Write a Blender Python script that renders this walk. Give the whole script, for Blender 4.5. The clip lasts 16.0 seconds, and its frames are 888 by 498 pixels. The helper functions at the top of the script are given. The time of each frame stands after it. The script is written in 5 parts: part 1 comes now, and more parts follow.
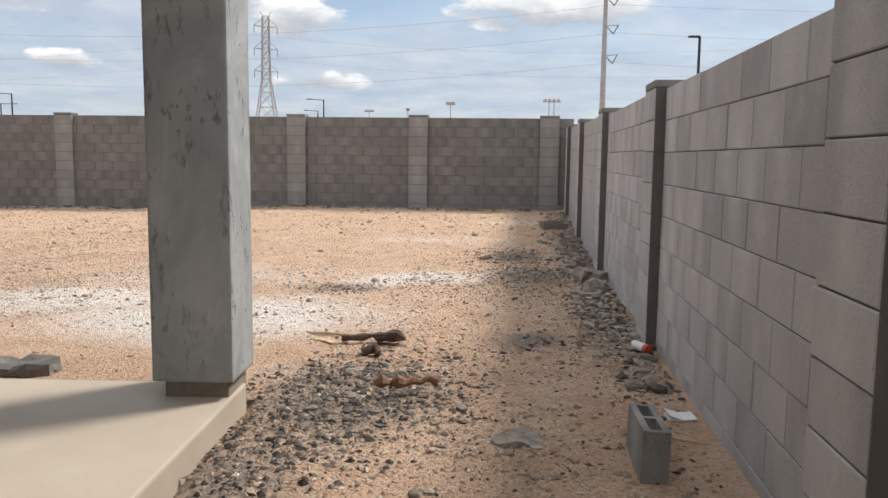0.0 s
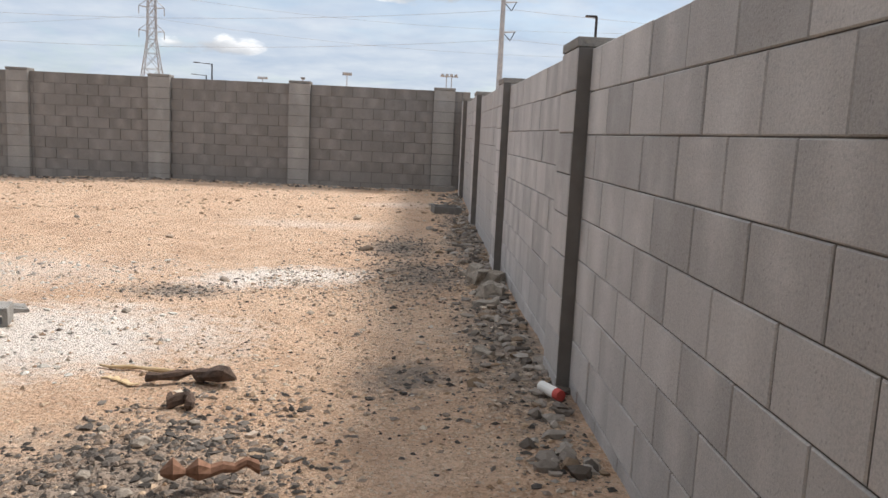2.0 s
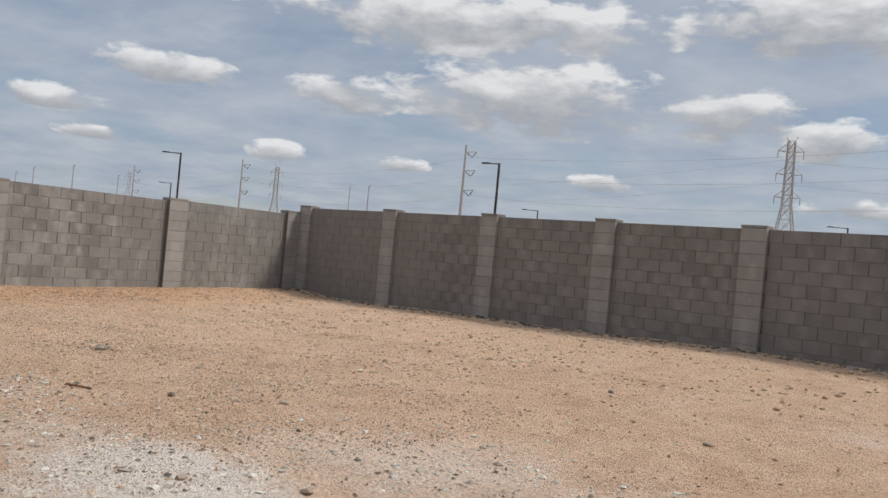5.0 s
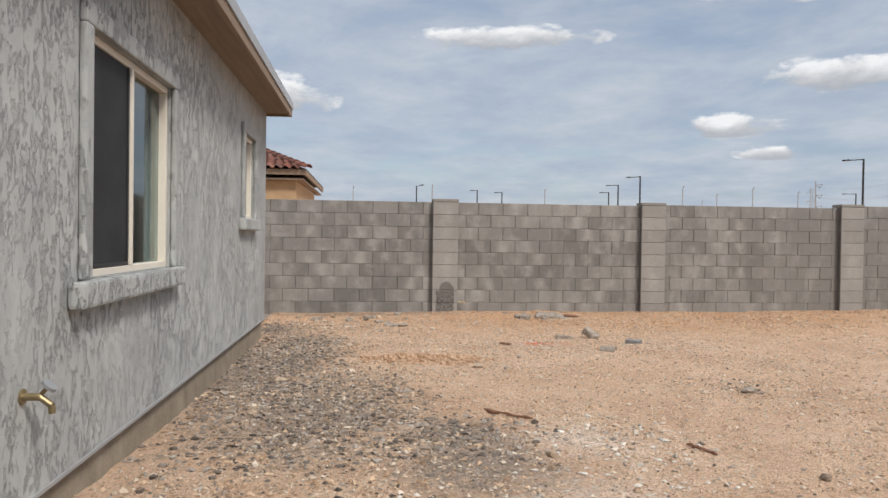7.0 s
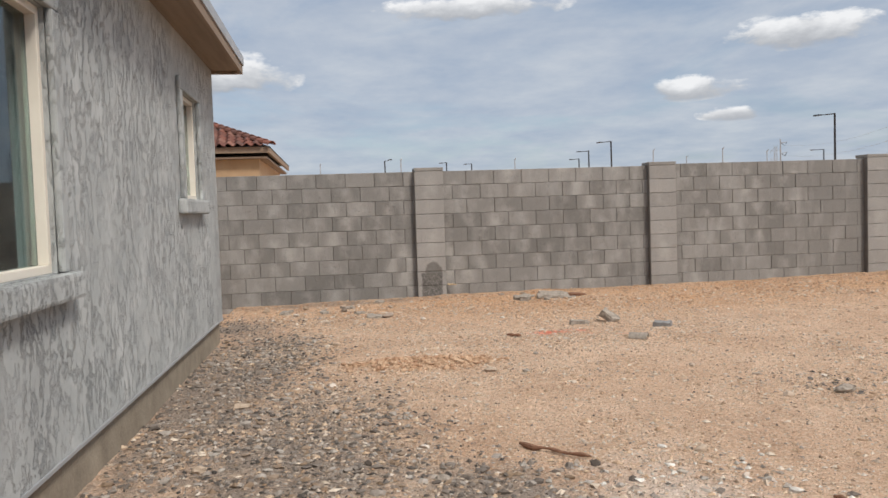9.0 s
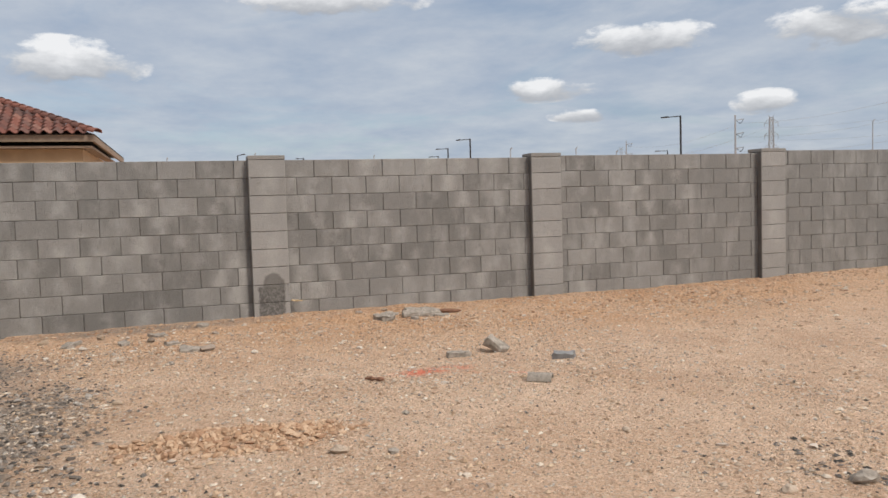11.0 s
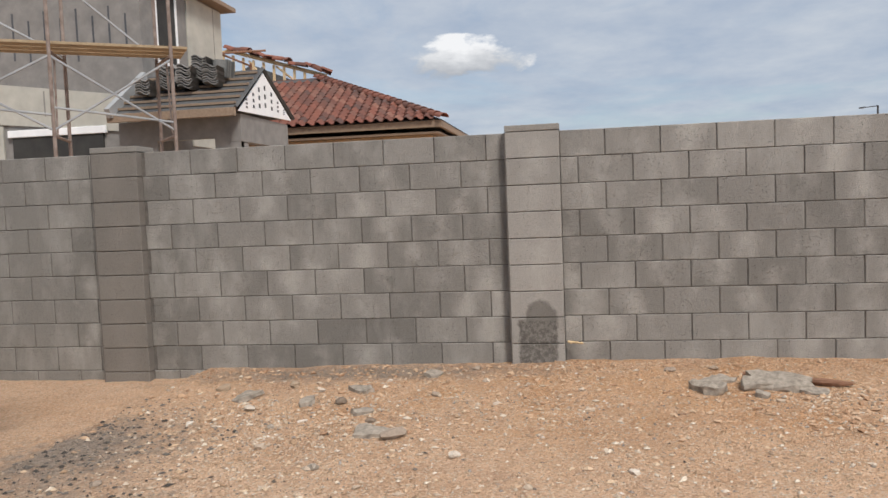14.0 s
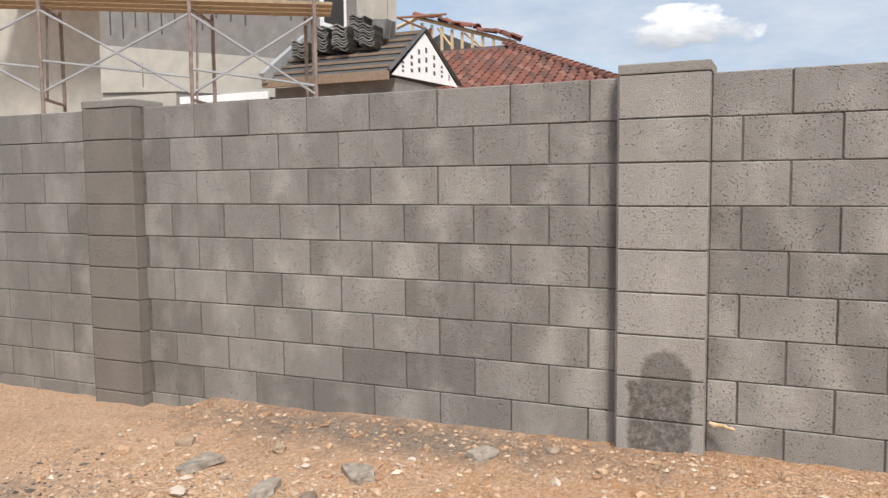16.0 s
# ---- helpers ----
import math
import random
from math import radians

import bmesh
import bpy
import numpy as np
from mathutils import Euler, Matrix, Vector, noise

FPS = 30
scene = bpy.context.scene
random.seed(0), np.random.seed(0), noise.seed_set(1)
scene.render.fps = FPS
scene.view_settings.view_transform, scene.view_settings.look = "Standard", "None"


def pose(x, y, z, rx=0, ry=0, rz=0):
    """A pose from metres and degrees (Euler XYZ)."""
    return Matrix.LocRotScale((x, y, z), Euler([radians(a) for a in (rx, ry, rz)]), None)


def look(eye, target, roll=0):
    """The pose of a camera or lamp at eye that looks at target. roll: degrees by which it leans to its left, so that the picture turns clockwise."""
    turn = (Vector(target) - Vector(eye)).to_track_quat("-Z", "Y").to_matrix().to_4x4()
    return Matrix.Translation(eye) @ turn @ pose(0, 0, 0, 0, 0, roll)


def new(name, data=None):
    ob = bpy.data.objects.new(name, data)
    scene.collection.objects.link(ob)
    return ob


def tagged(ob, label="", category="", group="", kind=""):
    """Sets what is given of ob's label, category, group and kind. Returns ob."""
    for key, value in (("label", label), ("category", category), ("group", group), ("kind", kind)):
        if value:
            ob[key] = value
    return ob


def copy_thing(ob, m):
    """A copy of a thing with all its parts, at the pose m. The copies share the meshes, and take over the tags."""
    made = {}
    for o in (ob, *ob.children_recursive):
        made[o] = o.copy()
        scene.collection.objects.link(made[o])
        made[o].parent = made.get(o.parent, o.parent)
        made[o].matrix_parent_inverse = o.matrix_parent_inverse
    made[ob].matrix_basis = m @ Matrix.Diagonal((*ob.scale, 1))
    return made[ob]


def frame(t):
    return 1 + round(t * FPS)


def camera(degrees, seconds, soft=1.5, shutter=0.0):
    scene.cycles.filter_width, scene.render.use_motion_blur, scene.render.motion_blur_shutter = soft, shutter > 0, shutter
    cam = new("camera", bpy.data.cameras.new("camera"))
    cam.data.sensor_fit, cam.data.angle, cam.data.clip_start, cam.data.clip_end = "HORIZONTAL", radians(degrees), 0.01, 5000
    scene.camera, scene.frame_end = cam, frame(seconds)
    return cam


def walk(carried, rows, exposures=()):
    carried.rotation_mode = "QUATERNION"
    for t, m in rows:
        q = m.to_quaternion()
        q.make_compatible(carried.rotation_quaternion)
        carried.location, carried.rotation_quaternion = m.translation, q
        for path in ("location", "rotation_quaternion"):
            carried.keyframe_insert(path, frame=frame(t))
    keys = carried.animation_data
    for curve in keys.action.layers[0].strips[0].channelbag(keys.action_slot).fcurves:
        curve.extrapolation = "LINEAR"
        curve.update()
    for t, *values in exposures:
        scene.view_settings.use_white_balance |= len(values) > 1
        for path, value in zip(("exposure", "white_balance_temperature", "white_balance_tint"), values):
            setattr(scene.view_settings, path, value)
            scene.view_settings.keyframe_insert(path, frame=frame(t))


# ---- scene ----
cam = camera(58.7, 16.0)
PATH = [
    (0, (-0.537, 0.524, 1.468), (-0.589, 2.371, 1.255), 0.7),
    (0.5, (-0.503, 0.704, 1.472), (-0.472, 2.548, 1.237), 0.8),
    (1, (-0.434, 0.989, 1.503), (-0.286, 2.826, 1.257), 1.7),
    (1.5, (-0.409, 1.388, 1.518), (-0.199, 3.217, 1.258), 2.5),
    (2, (-0.36, 1.806, 1.488), (-0.164, 3.636, 1.221), 2.7),
    (2.5, (-0.293, 2.296, 1.531), (-0.178, 4.132, 1.26), 2.5),
    (3, (-0.281, 2.76, 1.576), (-0.321, 4.601, 1.308), 1.6),
    (3.5, (-0.309, 3.251, 1.582), (-0.539, 5.079, 1.325), 0.2),
    (4, (-0.377, 3.641, 1.453), (-0.779, 5.457, 1.418), 1.2),
    (4.5, (-0.427, 4.133, 1.415), (-1.212, 5.818, 1.454), 3.4),
    (5, (-0.521, 4.596, 1.455), (-1.655, 6.07, 1.469), 5.3),
    (5.2, (-0.589, 4.772, 1.445), (-1.844, 6.144, 1.442), 5.3),
    (7.3, (-2.064, 5.768, 1.428), (-4.061, 5.886, 1.398), 0.6),
    (7.5, (-2.249, 5.776, 1.435), (-4.246, 5.888, 1.403), 0.6),
    (8, (-2.664, 5.686, 1.422), (-4.654, 5.867, 1.355), -0.3),
    (8.2, (-2.794, 5.668, 1.42), (-4.781, 5.886, 1.335), -0.8),
    (10.3, (-4.595, 5.765, 1.451), (-6.57, 6.065, 1.354), -2.8),
    (10.5, (-4.825, 5.849, 1.431), (-6.79, 6.204, 1.332), -2.6),
    (11, (-5.34, 6.118, 1.444), (-7.243, 6.725, 1.332), -1.7),
    (11.5, (-5.819, 6.352, 1.452), (-7.746, 6.875, 1.348), -1.4),
    (12, (-6.337, 6.574, 1.458), (-8.269, 7.079, 1.346), -0.5),
    (12.5, (-6.864, 6.821, 1.438), (-8.806, 7.281, 1.315), -0.7),
    (13, (-7.435, 6.954, 1.482), (-9.413, 7.218, 1.36), -1.9),
    (13.5, (-7.946, 7.091, 1.53), (-9.943, 7.059, 1.418), -2.6),
    (14, (-8.442, 7.22, 1.524), (-10.413, 6.905, 1.398), -2.3),
    (14.5, (-9.004, 7.377, 1.524), (-10.957, 6.979, 1.363), -1.5),
    (15, (-9.553, 7.484, 1.513), (-11.483, 6.991, 1.334), -1.2),
    (15.5, (-10.134, 7.472, 1.513), (-12.022, 6.836, 1.33), -1.2),
    (16, (-10.731, 7.519, 1.537), (-12.552, 6.711, 1.362), -0.6),
]
walk(cam, [(t, look(eye, target, roll)) for t, eye, target, roll in PATH],
     [(0.0, 0.45), (1.0, 0.55), (2.8, 0.55), (3.5, 0.27), (4.0, 0.14), (4.6, 0.05), (5.2, -0.1), (7.3, 0.2), (8.2, 0.18), (10.3, 0.14), (13.0, 0.12), (14.0, 0.2), (14.6, 0.34), (16.0, 0.55)])
SKY_STRENGTH, SKY_GAIN, SUN_POWER, SUN_SOFT = 0.97, 0.10, 2.95, 12.0

# ---- world, sun, exposure ----
SUN = Vector((0.70, 0.52, 1.0)).normalized()
world = bpy.data.worlds.new("sky")
scene.world = world
world.use_nodes = True
WN, WL = world.node_tree.nodes, world.node_tree.links
WN.clear()


def wnode(kind, **kw):
    n = WN.new(kind)
    for k, v in kw.items():
        n.inputs[k].default_value = v
    return n


def wmath(op, a, b=None):
    n = WN.new("ShaderNodeMath")
    n.operation = op
    for i, v in enumerate((a, b)):
        if v is None:
            continue
        if isinstance(v, (int, float)):
            n.inputs[i].default_value = v
        else:
            WL.new(v, n.inputs[i])
    return n.outputs[0]


def wramp(fac, stops):
    n = WN.new("ShaderNodeValToRGB")
    el = n.color_ramp.elements
    while len(el) < len(stops):
        el.new(0.5)
    for e, (p, c) in zip(el, stops):
        e.position, e.color = p, (*c, 1)
    WL.new(fac, n.inputs[0])
    return n.outputs[0]


sky = WN.new("ShaderNodeTexSky")
sky.sky_type, sky.sun_disc = "NISHITA", False
sky.sun_elevation, sky.sun_rotation = math.asin(SUN.z), math.atan2(SUN.x, SUN.y)
sky.dust_density, sky.ozone_density = 0.8, 1.6
coord = WN.new("ShaderNodeTexCoord")
split = WN.new("ShaderNodeSeparateXYZ")
WL.new(coord.outputs["Generated"], split.inputs[0])
up = wmath("MAXIMUM", split.outputs[2], 0.004)
den = wmath("ADD", up, 0.13)
flat = WN.new("ShaderNodeCombineXYZ")
WL.new(wmath("DIVIDE", split.outputs[0], den), flat.inputs[0])
WL.new(wmath("DIVIDE", split.outputs[1], den), flat.inputs[1])


def wnoise(scale, detail, rough, shift, distort=0.0, puff=False):
    m = WN.new("ShaderNodeMapping")
    m.inputs["Location"].default_value = shift
    if puff:
        m.inputs["Scale"].default_value = (1, 1, 2.5)
    WL.new(coord.outputs["Generated"] if puff else flat.outputs[0], m.inputs[0])
    n = wnode("ShaderNodeTexNoise", Scale=scale, Detail=detail, Roughness=rough, Distortion=distort)
    WL.new(m.outputs[0], n.inputs[0])
    return n.outputs[0]


# high thin veil, then single heaped clouds with bright tops and grey bellies: bearing, height, half width, half height in degrees
CLOUDS = [(-32.5, 11.9, 12.0, 3.6), (-18.5, 11.3, 6.0, 2.3), (-12.0, 9.6, 4.0, 1.9), (-45.8, 10.8, 5.0, 1.9), (-58.0, 11.0, 5.5, 1.4), (-50.0, 6.2, 2.6, 1.0), (-65.2, 7.9, 4.6, 1.0),
          (-97.2, 9.8, 5.6, 2.0), (-36.0, 16.6, 17.0, 3.0), (-12.0, 17.6, 13.0, 3.4), (-10.5, 5.3, 4.0, 0.9), (-27.0, 6.1, 2.6, 0.9), (6.0, 10.6, 9.0, 2.2), (-41.0, 6.2, 2.2, 0.7), (-62.0, 6.0, 3.0, 0.6),
          (-60.0, 17.0, 9.0, 1.6), (-80.0, 14.2, 8.0, 1.1)]
veil = wramp(wnoise(0.75, 7, 0.62, (3.1, 1.7, 0), 0.6), [(0.22, (0, 0, 0)), (0.5, (1, 1, 1))])
bearing = wmath("MULTIPLY", wmath("ARCTAN2", split.outputs[0], split.outputs[1]), 57.2958)
lift = wmath("MULTIPLY", wmath("ARCSINE", split.outputs[2]), 57.2958)
body, level = None, None
for c_az, c_el, c_w, c_h in CLOUDS:
    across = wmath("MULTIPLY", wmath("SUBTRACT", bearing, c_az), 1.0 / c_w)
    height_in = wmath("MULTIPLY", wmath("SUBTRACT", lift, c_el), 1.0 / c_h)
    m_ = wmath("SUBTRACT", 1.0, wmath("SQRT", wmath("ADD", wmath("MULTIPLY", across, across), wmath("MULTIPLY", height_in, height_in))))
    m_ = wmath("MAXIMUM", m_, 0.0)
    lev = wmath("MULTIPLY", height_in, wmath("MINIMUM", wmath("MULTIPLY", m_, 4.0), 1.0))
    body = m_ if body is None else wmath("MAXIMUM", body, m_)
    level = lev if level is None else wmath("ADD", level, lev)
heap_n = wnoise(5.4, 10, 0.52, (0.35, 0.6, 0.1), 0.05, True)
puff_n = wnoise(16.0, 9, 0.58, (1.35, 2.6, 0.4), 0.1, True)
over = wramp(split.outputs[2], [(0.34, (0, 0, 0)), (0.46, (1, 1, 1))])
loose_heap = wmath("MULTIPLY", wramp(wmath("ADD", heap_n, wmath("MULTIPLY", split.outputs[2], 0.16)), [(0.53, (0, 0, 0)), (0.64, (1, 1, 1))]), over)
shape = wmath("ADD", wmath("MULTIPLY", body, 0.62), wmath("MULTIPLY", wmath("SUBTRACT", puff_n, 0.5), 1.5))
heap = wmath("MAXIMUM", wramp(wmath("MULTIPLY", shape, wramp(body, [(0.0, (0, 0, 0)), (0.10, (1, 1, 1))])), [(0.10, (0, 0, 0)), (0.30, (1, 1, 1))]), loose_heap)
lit_top = wmath("ADD", wmath("ADD", wmath("MULTIPLY", level, 0.46), 0.55), wmath("MULTIPLY", wmath("SUBTRACT", puff_n, 0.5), 1.1))
belly = wramp(lit_top, [(0.18, (0.36, 0.375, 0.41)), (0.48, (0.56, 0.575, 0.60)), (0.78, (0.90, 0.905, 0.915))])
veil_c = wramp(wnoise(2.4, 6, 0.6, (0.4, 5.1, 0)), [(0.3, (0.375, 0.445, 0.56)), (0.5, (0.46, 0.515, 0.605)), (0.72, (0.56, 0.60, 0.66))])


def wmix(fac, a, b):
    n = WN.new("ShaderNodeMix")
    n.data_type = "RGBA"
    if isinstance(fac, (int, float)):
        n.inputs[0].default_value = fac
    else:
        WL.new(fac, n.inputs[0])
    WL.new(a, n.inputs[6])
    WL.new(b, n.inputs[7])
    return n.outputs[2]


bg_sky = WN.new("ShaderNodeMix")
bg_sky.data_type, bg_sky.blend_type = "RGBA", "MULTIPLY"
bg_sky.inputs[0].default_value = 1.0
WL.new(sky.outputs[0], bg_sky.inputs[6])
bg_sky.inputs[7].default_value = (SKY_GAIN, SKY_GAIN, SKY_GAIN, 1)
tone = wmix(wmath("MULTIPLY", veil, 0.9), bg_sky.outputs[2], veil_c)
tone = wmix(wmath("MULTIPLY", heap, 0.92), tone, belly)
# the cloud deck is brightest overhead
zenith = wmath("ADD", 0.94, wmath("MULTIPLY", wramp(split.outputs[2], [(0.35, (0, 0, 0)), (0.85, (1, 1, 1))]), 0.55))
back = WN.new("ShaderNodeBackground")
WL.new(wmath("MULTIPLY", zenith, SKY_STRENGTH), back.inputs[1])
WL.new(tone, back.inputs[0])
wout = WN.new("ShaderNodeOutputWorld")
WL.new(back.outputs[0], wout.inputs[0])

sun_data = bpy.data.lights.new("sun", "SUN")
sun_data.energy, sun_data.angle, sun_data.color = SUN_POWER, radians(SUN_SOFT), (1.0, 0.945, 0.88)
sun = new("sun", sun_data)
sun.matrix_world = look((20, 15, 40), Vector((20, 15, 40)) - SUN)


# the north and east walls stand at four degrees to the house: SIDE carries their own plan into the world
SIDE_SCALE, SIDE_TURN = 0.93, -4.0
SIDE = pose(-2.445, 0.225, 0, 0, 0, SIDE_TURN) @ Matrix.Scale(SIDE_SCALE, 4)
SIDE_BACK = SIDE.inverted()


def S(x, y):
    p = SIDE @ Vector((x, y, 0))
    return p.x, p.y


def unS(x, y):
    p = SIDE_BACK @ Vector((x, y, 0))
    return p.x, p.y


def side_spots(spots_):
    """Ellipses on the side plan, carried into the world."""
    return [(*S(q[0], q[1]), q[2] * SIDE_SCALE, q[3] * SIDE_SCALE, *[q[4] + SIDE_TURN for _ in q[4:]]) if q[0] > -5.0 else q for q in spots_]


# ---- materials ----
class Mat:
    """A node material on world-space coordinates."""

    def __init__(self, name, rough=0.9, metal=0.0, spec=0.3):
        self.m = bpy.data.materials.new(name)
        self.m.use_nodes = True
        self.n, self.l = self.m.node_tree.nodes, self.m.node_tree.links
        self.b = self.n["Principled BSDF"]
        self.b.inputs["Roughness"].default_value = rough
        self.b.inputs["Metallic"].default_value = metal
        self.b.inputs["Specular IOR Level"].default_value = spec
        self.pos = self.n.new("ShaderNodeNewGeometry").outputs["Position"]

    def put(self, sock, v):
        if isinstance(v, (int, float)):
            sock.default_value = v
        elif isinstance(v, (tuple, list)):
            sock.default_value = (*v, 1) if len(sock.default_value) == 4 and len(v) == 3 else v
        else:
            self.l.new(v, sock)

    def noise(self, scale, detail=4, rough=0.55, stretch=(1, 1, 1), shift=(0, 0, 0), distort=0.0, vec=None):
        mp = self.n.new("ShaderNodeMapping")
        mp.inputs["Scale"].default_value = stretch
        mp.inputs["Location"].default_value = shift
        self.l.new(vec or self.pos, mp.inputs[0])
        t = self.n.new("ShaderNodeTexNoise")
        for k, v in (("Scale", scale), ("Detail", detail), ("Roughness", rough), ("Distortion", distort)):
            t.inputs[k].default_value = v
        self.l.new(mp.outputs[0], t.inputs[0])
        return t.outputs[0]

    def cells(self, scale, feature="F1", stretch=(1, 1, 1), colour=False):
        mp = self.n.new("ShaderNodeMapping")
        mp.inputs["Scale"].default_value = stretch
        self.l.new(self.pos, mp.inputs[0])
        t = self.n.new("ShaderNodeTexVoronoi")
        t.feature = feature
        t.inputs["Scale"].default_value = scale
        self.l.new(mp.outputs[0], t.inputs[0])
        return t.outputs["Color"] if colour else t.outputs["Distance"]

    def ramp(self, fac, stops):
        r = self.n.new("ShaderNodeValToRGB")
        el = r.color_ramp.elements
        while len(el) < len(stops):
            el.new(0.5)
        for e, (p, c) in zip(el, stops):
            e.position, e.color = p, ((c, c, c, 1) if isinstance(c, (int, float)) else (*c, 1))
        self.l.new(fac, r.inputs[0])
        return r.outputs[0]

    def math(self, op, a, b=0.0, clamp=False):
        q = self.n.new("ShaderNodeMath")
        q.operation, q.use_clamp = op, clamp
        self.put(q.inputs[0], a)
        self.put(q.inputs[1], b)
        return q.outputs[0]

    def mix(self, fac, a, b, blend="MIX"):
        q = self.n.new("ShaderNodeMix")
        q.data_type, q.blend_type = "RGBA", blend
        self.put(q.inputs[0], fac)
        self.put(q.inputs[6], a)
        self.put(q.inputs[7], b)
        return q.outputs[2]

    def random(self):
        return self.n.new("ShaderNodeObjectInfo").outputs["Random"]

    def island(self):
        return self.n.new("ShaderNodeNewGeometry").outputs["Random Per Island"]

    def blob(self, x, y, rx, ry, turn=0.0):
        """1 inside an ellipse on the plan, falling to 0 at its edge."""
        mp = self.n.new("ShaderNodeMapping")
        mp.vector_type = "TEXTURE"
        mp.inputs["Location"].default_value = (x, y, 0)
        mp.inputs["Rotation"].default_value = (0, 0, radians(turn))
        mp.inputs["Scale"].default_value = (rx, ry, 1e4)
        self.l.new(self.pos, mp.inputs[0])
        g = self.n.new("ShaderNodeTexGradient")
        g.gradient_type = "SPHERICAL"
        self.l.new(mp.outputs[0], g.inputs[0])
        return g.outputs[1]

    def bump(self, height, strength=0.3, dist=0.02, under=None):
        q = self.n.new("ShaderNodeBump")
        q.inputs["Strength"].default_value, q.inputs["Distance"].default_value = strength, dist
        self.l.new(height, q.inputs["Height"])
        if under:
            self.l.new(under, q.inputs["Normal"])
        return q.outputs[0]

    def done(self, colour, normal=None, rough=None):
        self.put(self.b.inputs["Base Color"], colour)
        if normal:
            self.l.new(normal, self.b.inputs["Normal"])
        if rough:
            self.l.new(rough, self.b.inputs["Roughness"])
        return self.m


def block_material(name, low, high, warm, stain=None, open_pores=0.75, relief=0.9):
    """Concrete masonry: a tone per block, open pores, lime blooms down the middle."""
    k = Mat(name, 0.93, spec=0.2)
    tone = k.mix(k.random(), low, high)
    local = k.n.new("ShaderNodeTexCoord").outputs["Object"]
    sep = k.n.new("ShaderNodeSeparateXYZ")
    k.l.new(local, sep.inputs[0])
    middle = k.ramp(k.math("ABSOLUTE", sep.outputs[0]), [(0.03, 1.0), (0.14, 0.0)])
    lit = k.math("MULTIPLY", middle, k.ramp(k.noise(2.1, 5, 0.65, shift=(9, 2, 5)), [(0.44, 0.0), (0.62, 1.0)]))
    tone = k.mix(k.math("MULTIPLY", lit, 0.5), tone, warm)
    fine = k.noise(140, 3, 0.7)
    tone = k.mix(k.math("MULTIPLY", k.ramp(fine, [(0.38, 0.0), (0.6, 1.0)]), 0.62), tone, k.mix(1.0, tone, (1.35, 1.33, 1.3), "MULTIPLY"))
    bloom = k.ramp(k.noise(3.4, 4, 0.6, (1, 1, 0.45)), [(0.48, 0.0), (0.72, 1.0)])
    tone = k.mix(k.math("MULTIPLY", bloom, 0.45), tone, warm)
    damp = k.ramp(k.noise(1.3, 5, 0.6, shift=(4, 1, 2)), [(0.5, 0.0), (0.75, 1.0)])
    tone = k.mix(k.math("MULTIPLY", damp, 0.18), tone, k.mix(1.0, tone, (0.62, 0.62, 0.64), "MULTIPLY"))
    pore = k.ramp(k.math("ADD", k.cells(62), k.math("MULTIPLY", k.math("SUBTRACT", k.noise(170, 3, 0.7), 0.5), 0.35)), [(0.09, 1.0), (0.27, 0.0)])
    pores = k.math("MULTIPLY", pore, k.ramp(k.noise(7, 4, 0.65), [(0.40, 0.0), (0.56, 1.0)]))
    tone = k.mix(k.math("MULTIPLY", pores, open_pores), tone, k.mix(1.0, tone, (0.45, 0.45, 0.45), "MULTIPLY"))
    if stain:
        mp = k.n.new("ShaderNodeMapping")
        mp.vector_type = "TEXTURE"
        mp.inputs["Location"].default_value, mp.inputs["Scale"].default_value = stain
        k.l.new(k.pos, mp.inputs[0])
        g = k.n.new("ShaderNodeTexGradient")
        g.gradient_type = "SPHERICAL"
        k.l.new(mp.outputs[0], g.inputs[0])
        crown = k.ramp(k.math("ADD", g.outputs[1], k.math("MULTIPLY", k.math("SUBTRACT", k.noise(9, 6, 0.7), 0.5), 0.5)), [(0.12, 0.0), (0.26, 0.75)])
        sp = k.n.new("ShaderNodeSeparateXYZ")
        k.l.new(k.pos, sp.inputs[0])
        wobble = k.math("MULTIPLY", k.math("SUBTRACT", k.noise(24, 5, 0.7), 0.5), 0.07)
        aside = k.math("ADD", k.math("ABSOLUTE", k.math("SUBTRACT", sp.outputs[1], stain[0][1] - 0.026)), wobble)
        sides = k.ramp(aside, [(0.135, 1.0), (0.155, 0.0)])
        below = k.ramp(k.math("ADD", sp.outputs[2], wobble), [(0.56, 1.0), (0.585, 0.0)])
        blotch = k.ramp(k.noise(38, 6, 0.75), [(0.36, 0.45), (0.56, 1.0)])
        panel = k.math("MULTIPLY", k.math("MULTIPLY", sides, below), blotch)
        wet = k.math("MAXIMUM", crown, panel)
        tone = k.mix(k.math("MULTIPLY", wet, 0.78), tone, k.mix(fine, (0.035, 0.03, 0.026), (0.085, 0.075, 0.065)))
    h = k.math("SUBTRACT", k.math("MULTIPLY", fine, 0.5), k.math("MULTIPLY", pores, open_pores))
    return k.done(tone, k.bump(h, relief, 0.011))


M_BLOCK = block_material("concrete_block", (0.162, 0.153, 0.141), (0.238, 0.225, 0.209), (0.42, 0.40, 0.37), open_pores=0.8)
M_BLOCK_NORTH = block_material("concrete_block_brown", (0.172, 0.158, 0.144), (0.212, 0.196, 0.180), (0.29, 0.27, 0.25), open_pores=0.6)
M_PIER = block_material("concrete_block_pale", (0.245, 0.231, 0.214), (0.30, 0.283, 0.263), (0.40, 0.38, 0.352), ((-14.48, 6.985, 0.585), (0.5, 0.15, 0.17)))
M_CAP = block_material("cap_stone", (0.19, 0.18, 0.165), (0.25, 0.235, 0.215), (0.3, 0.28, 0.26))
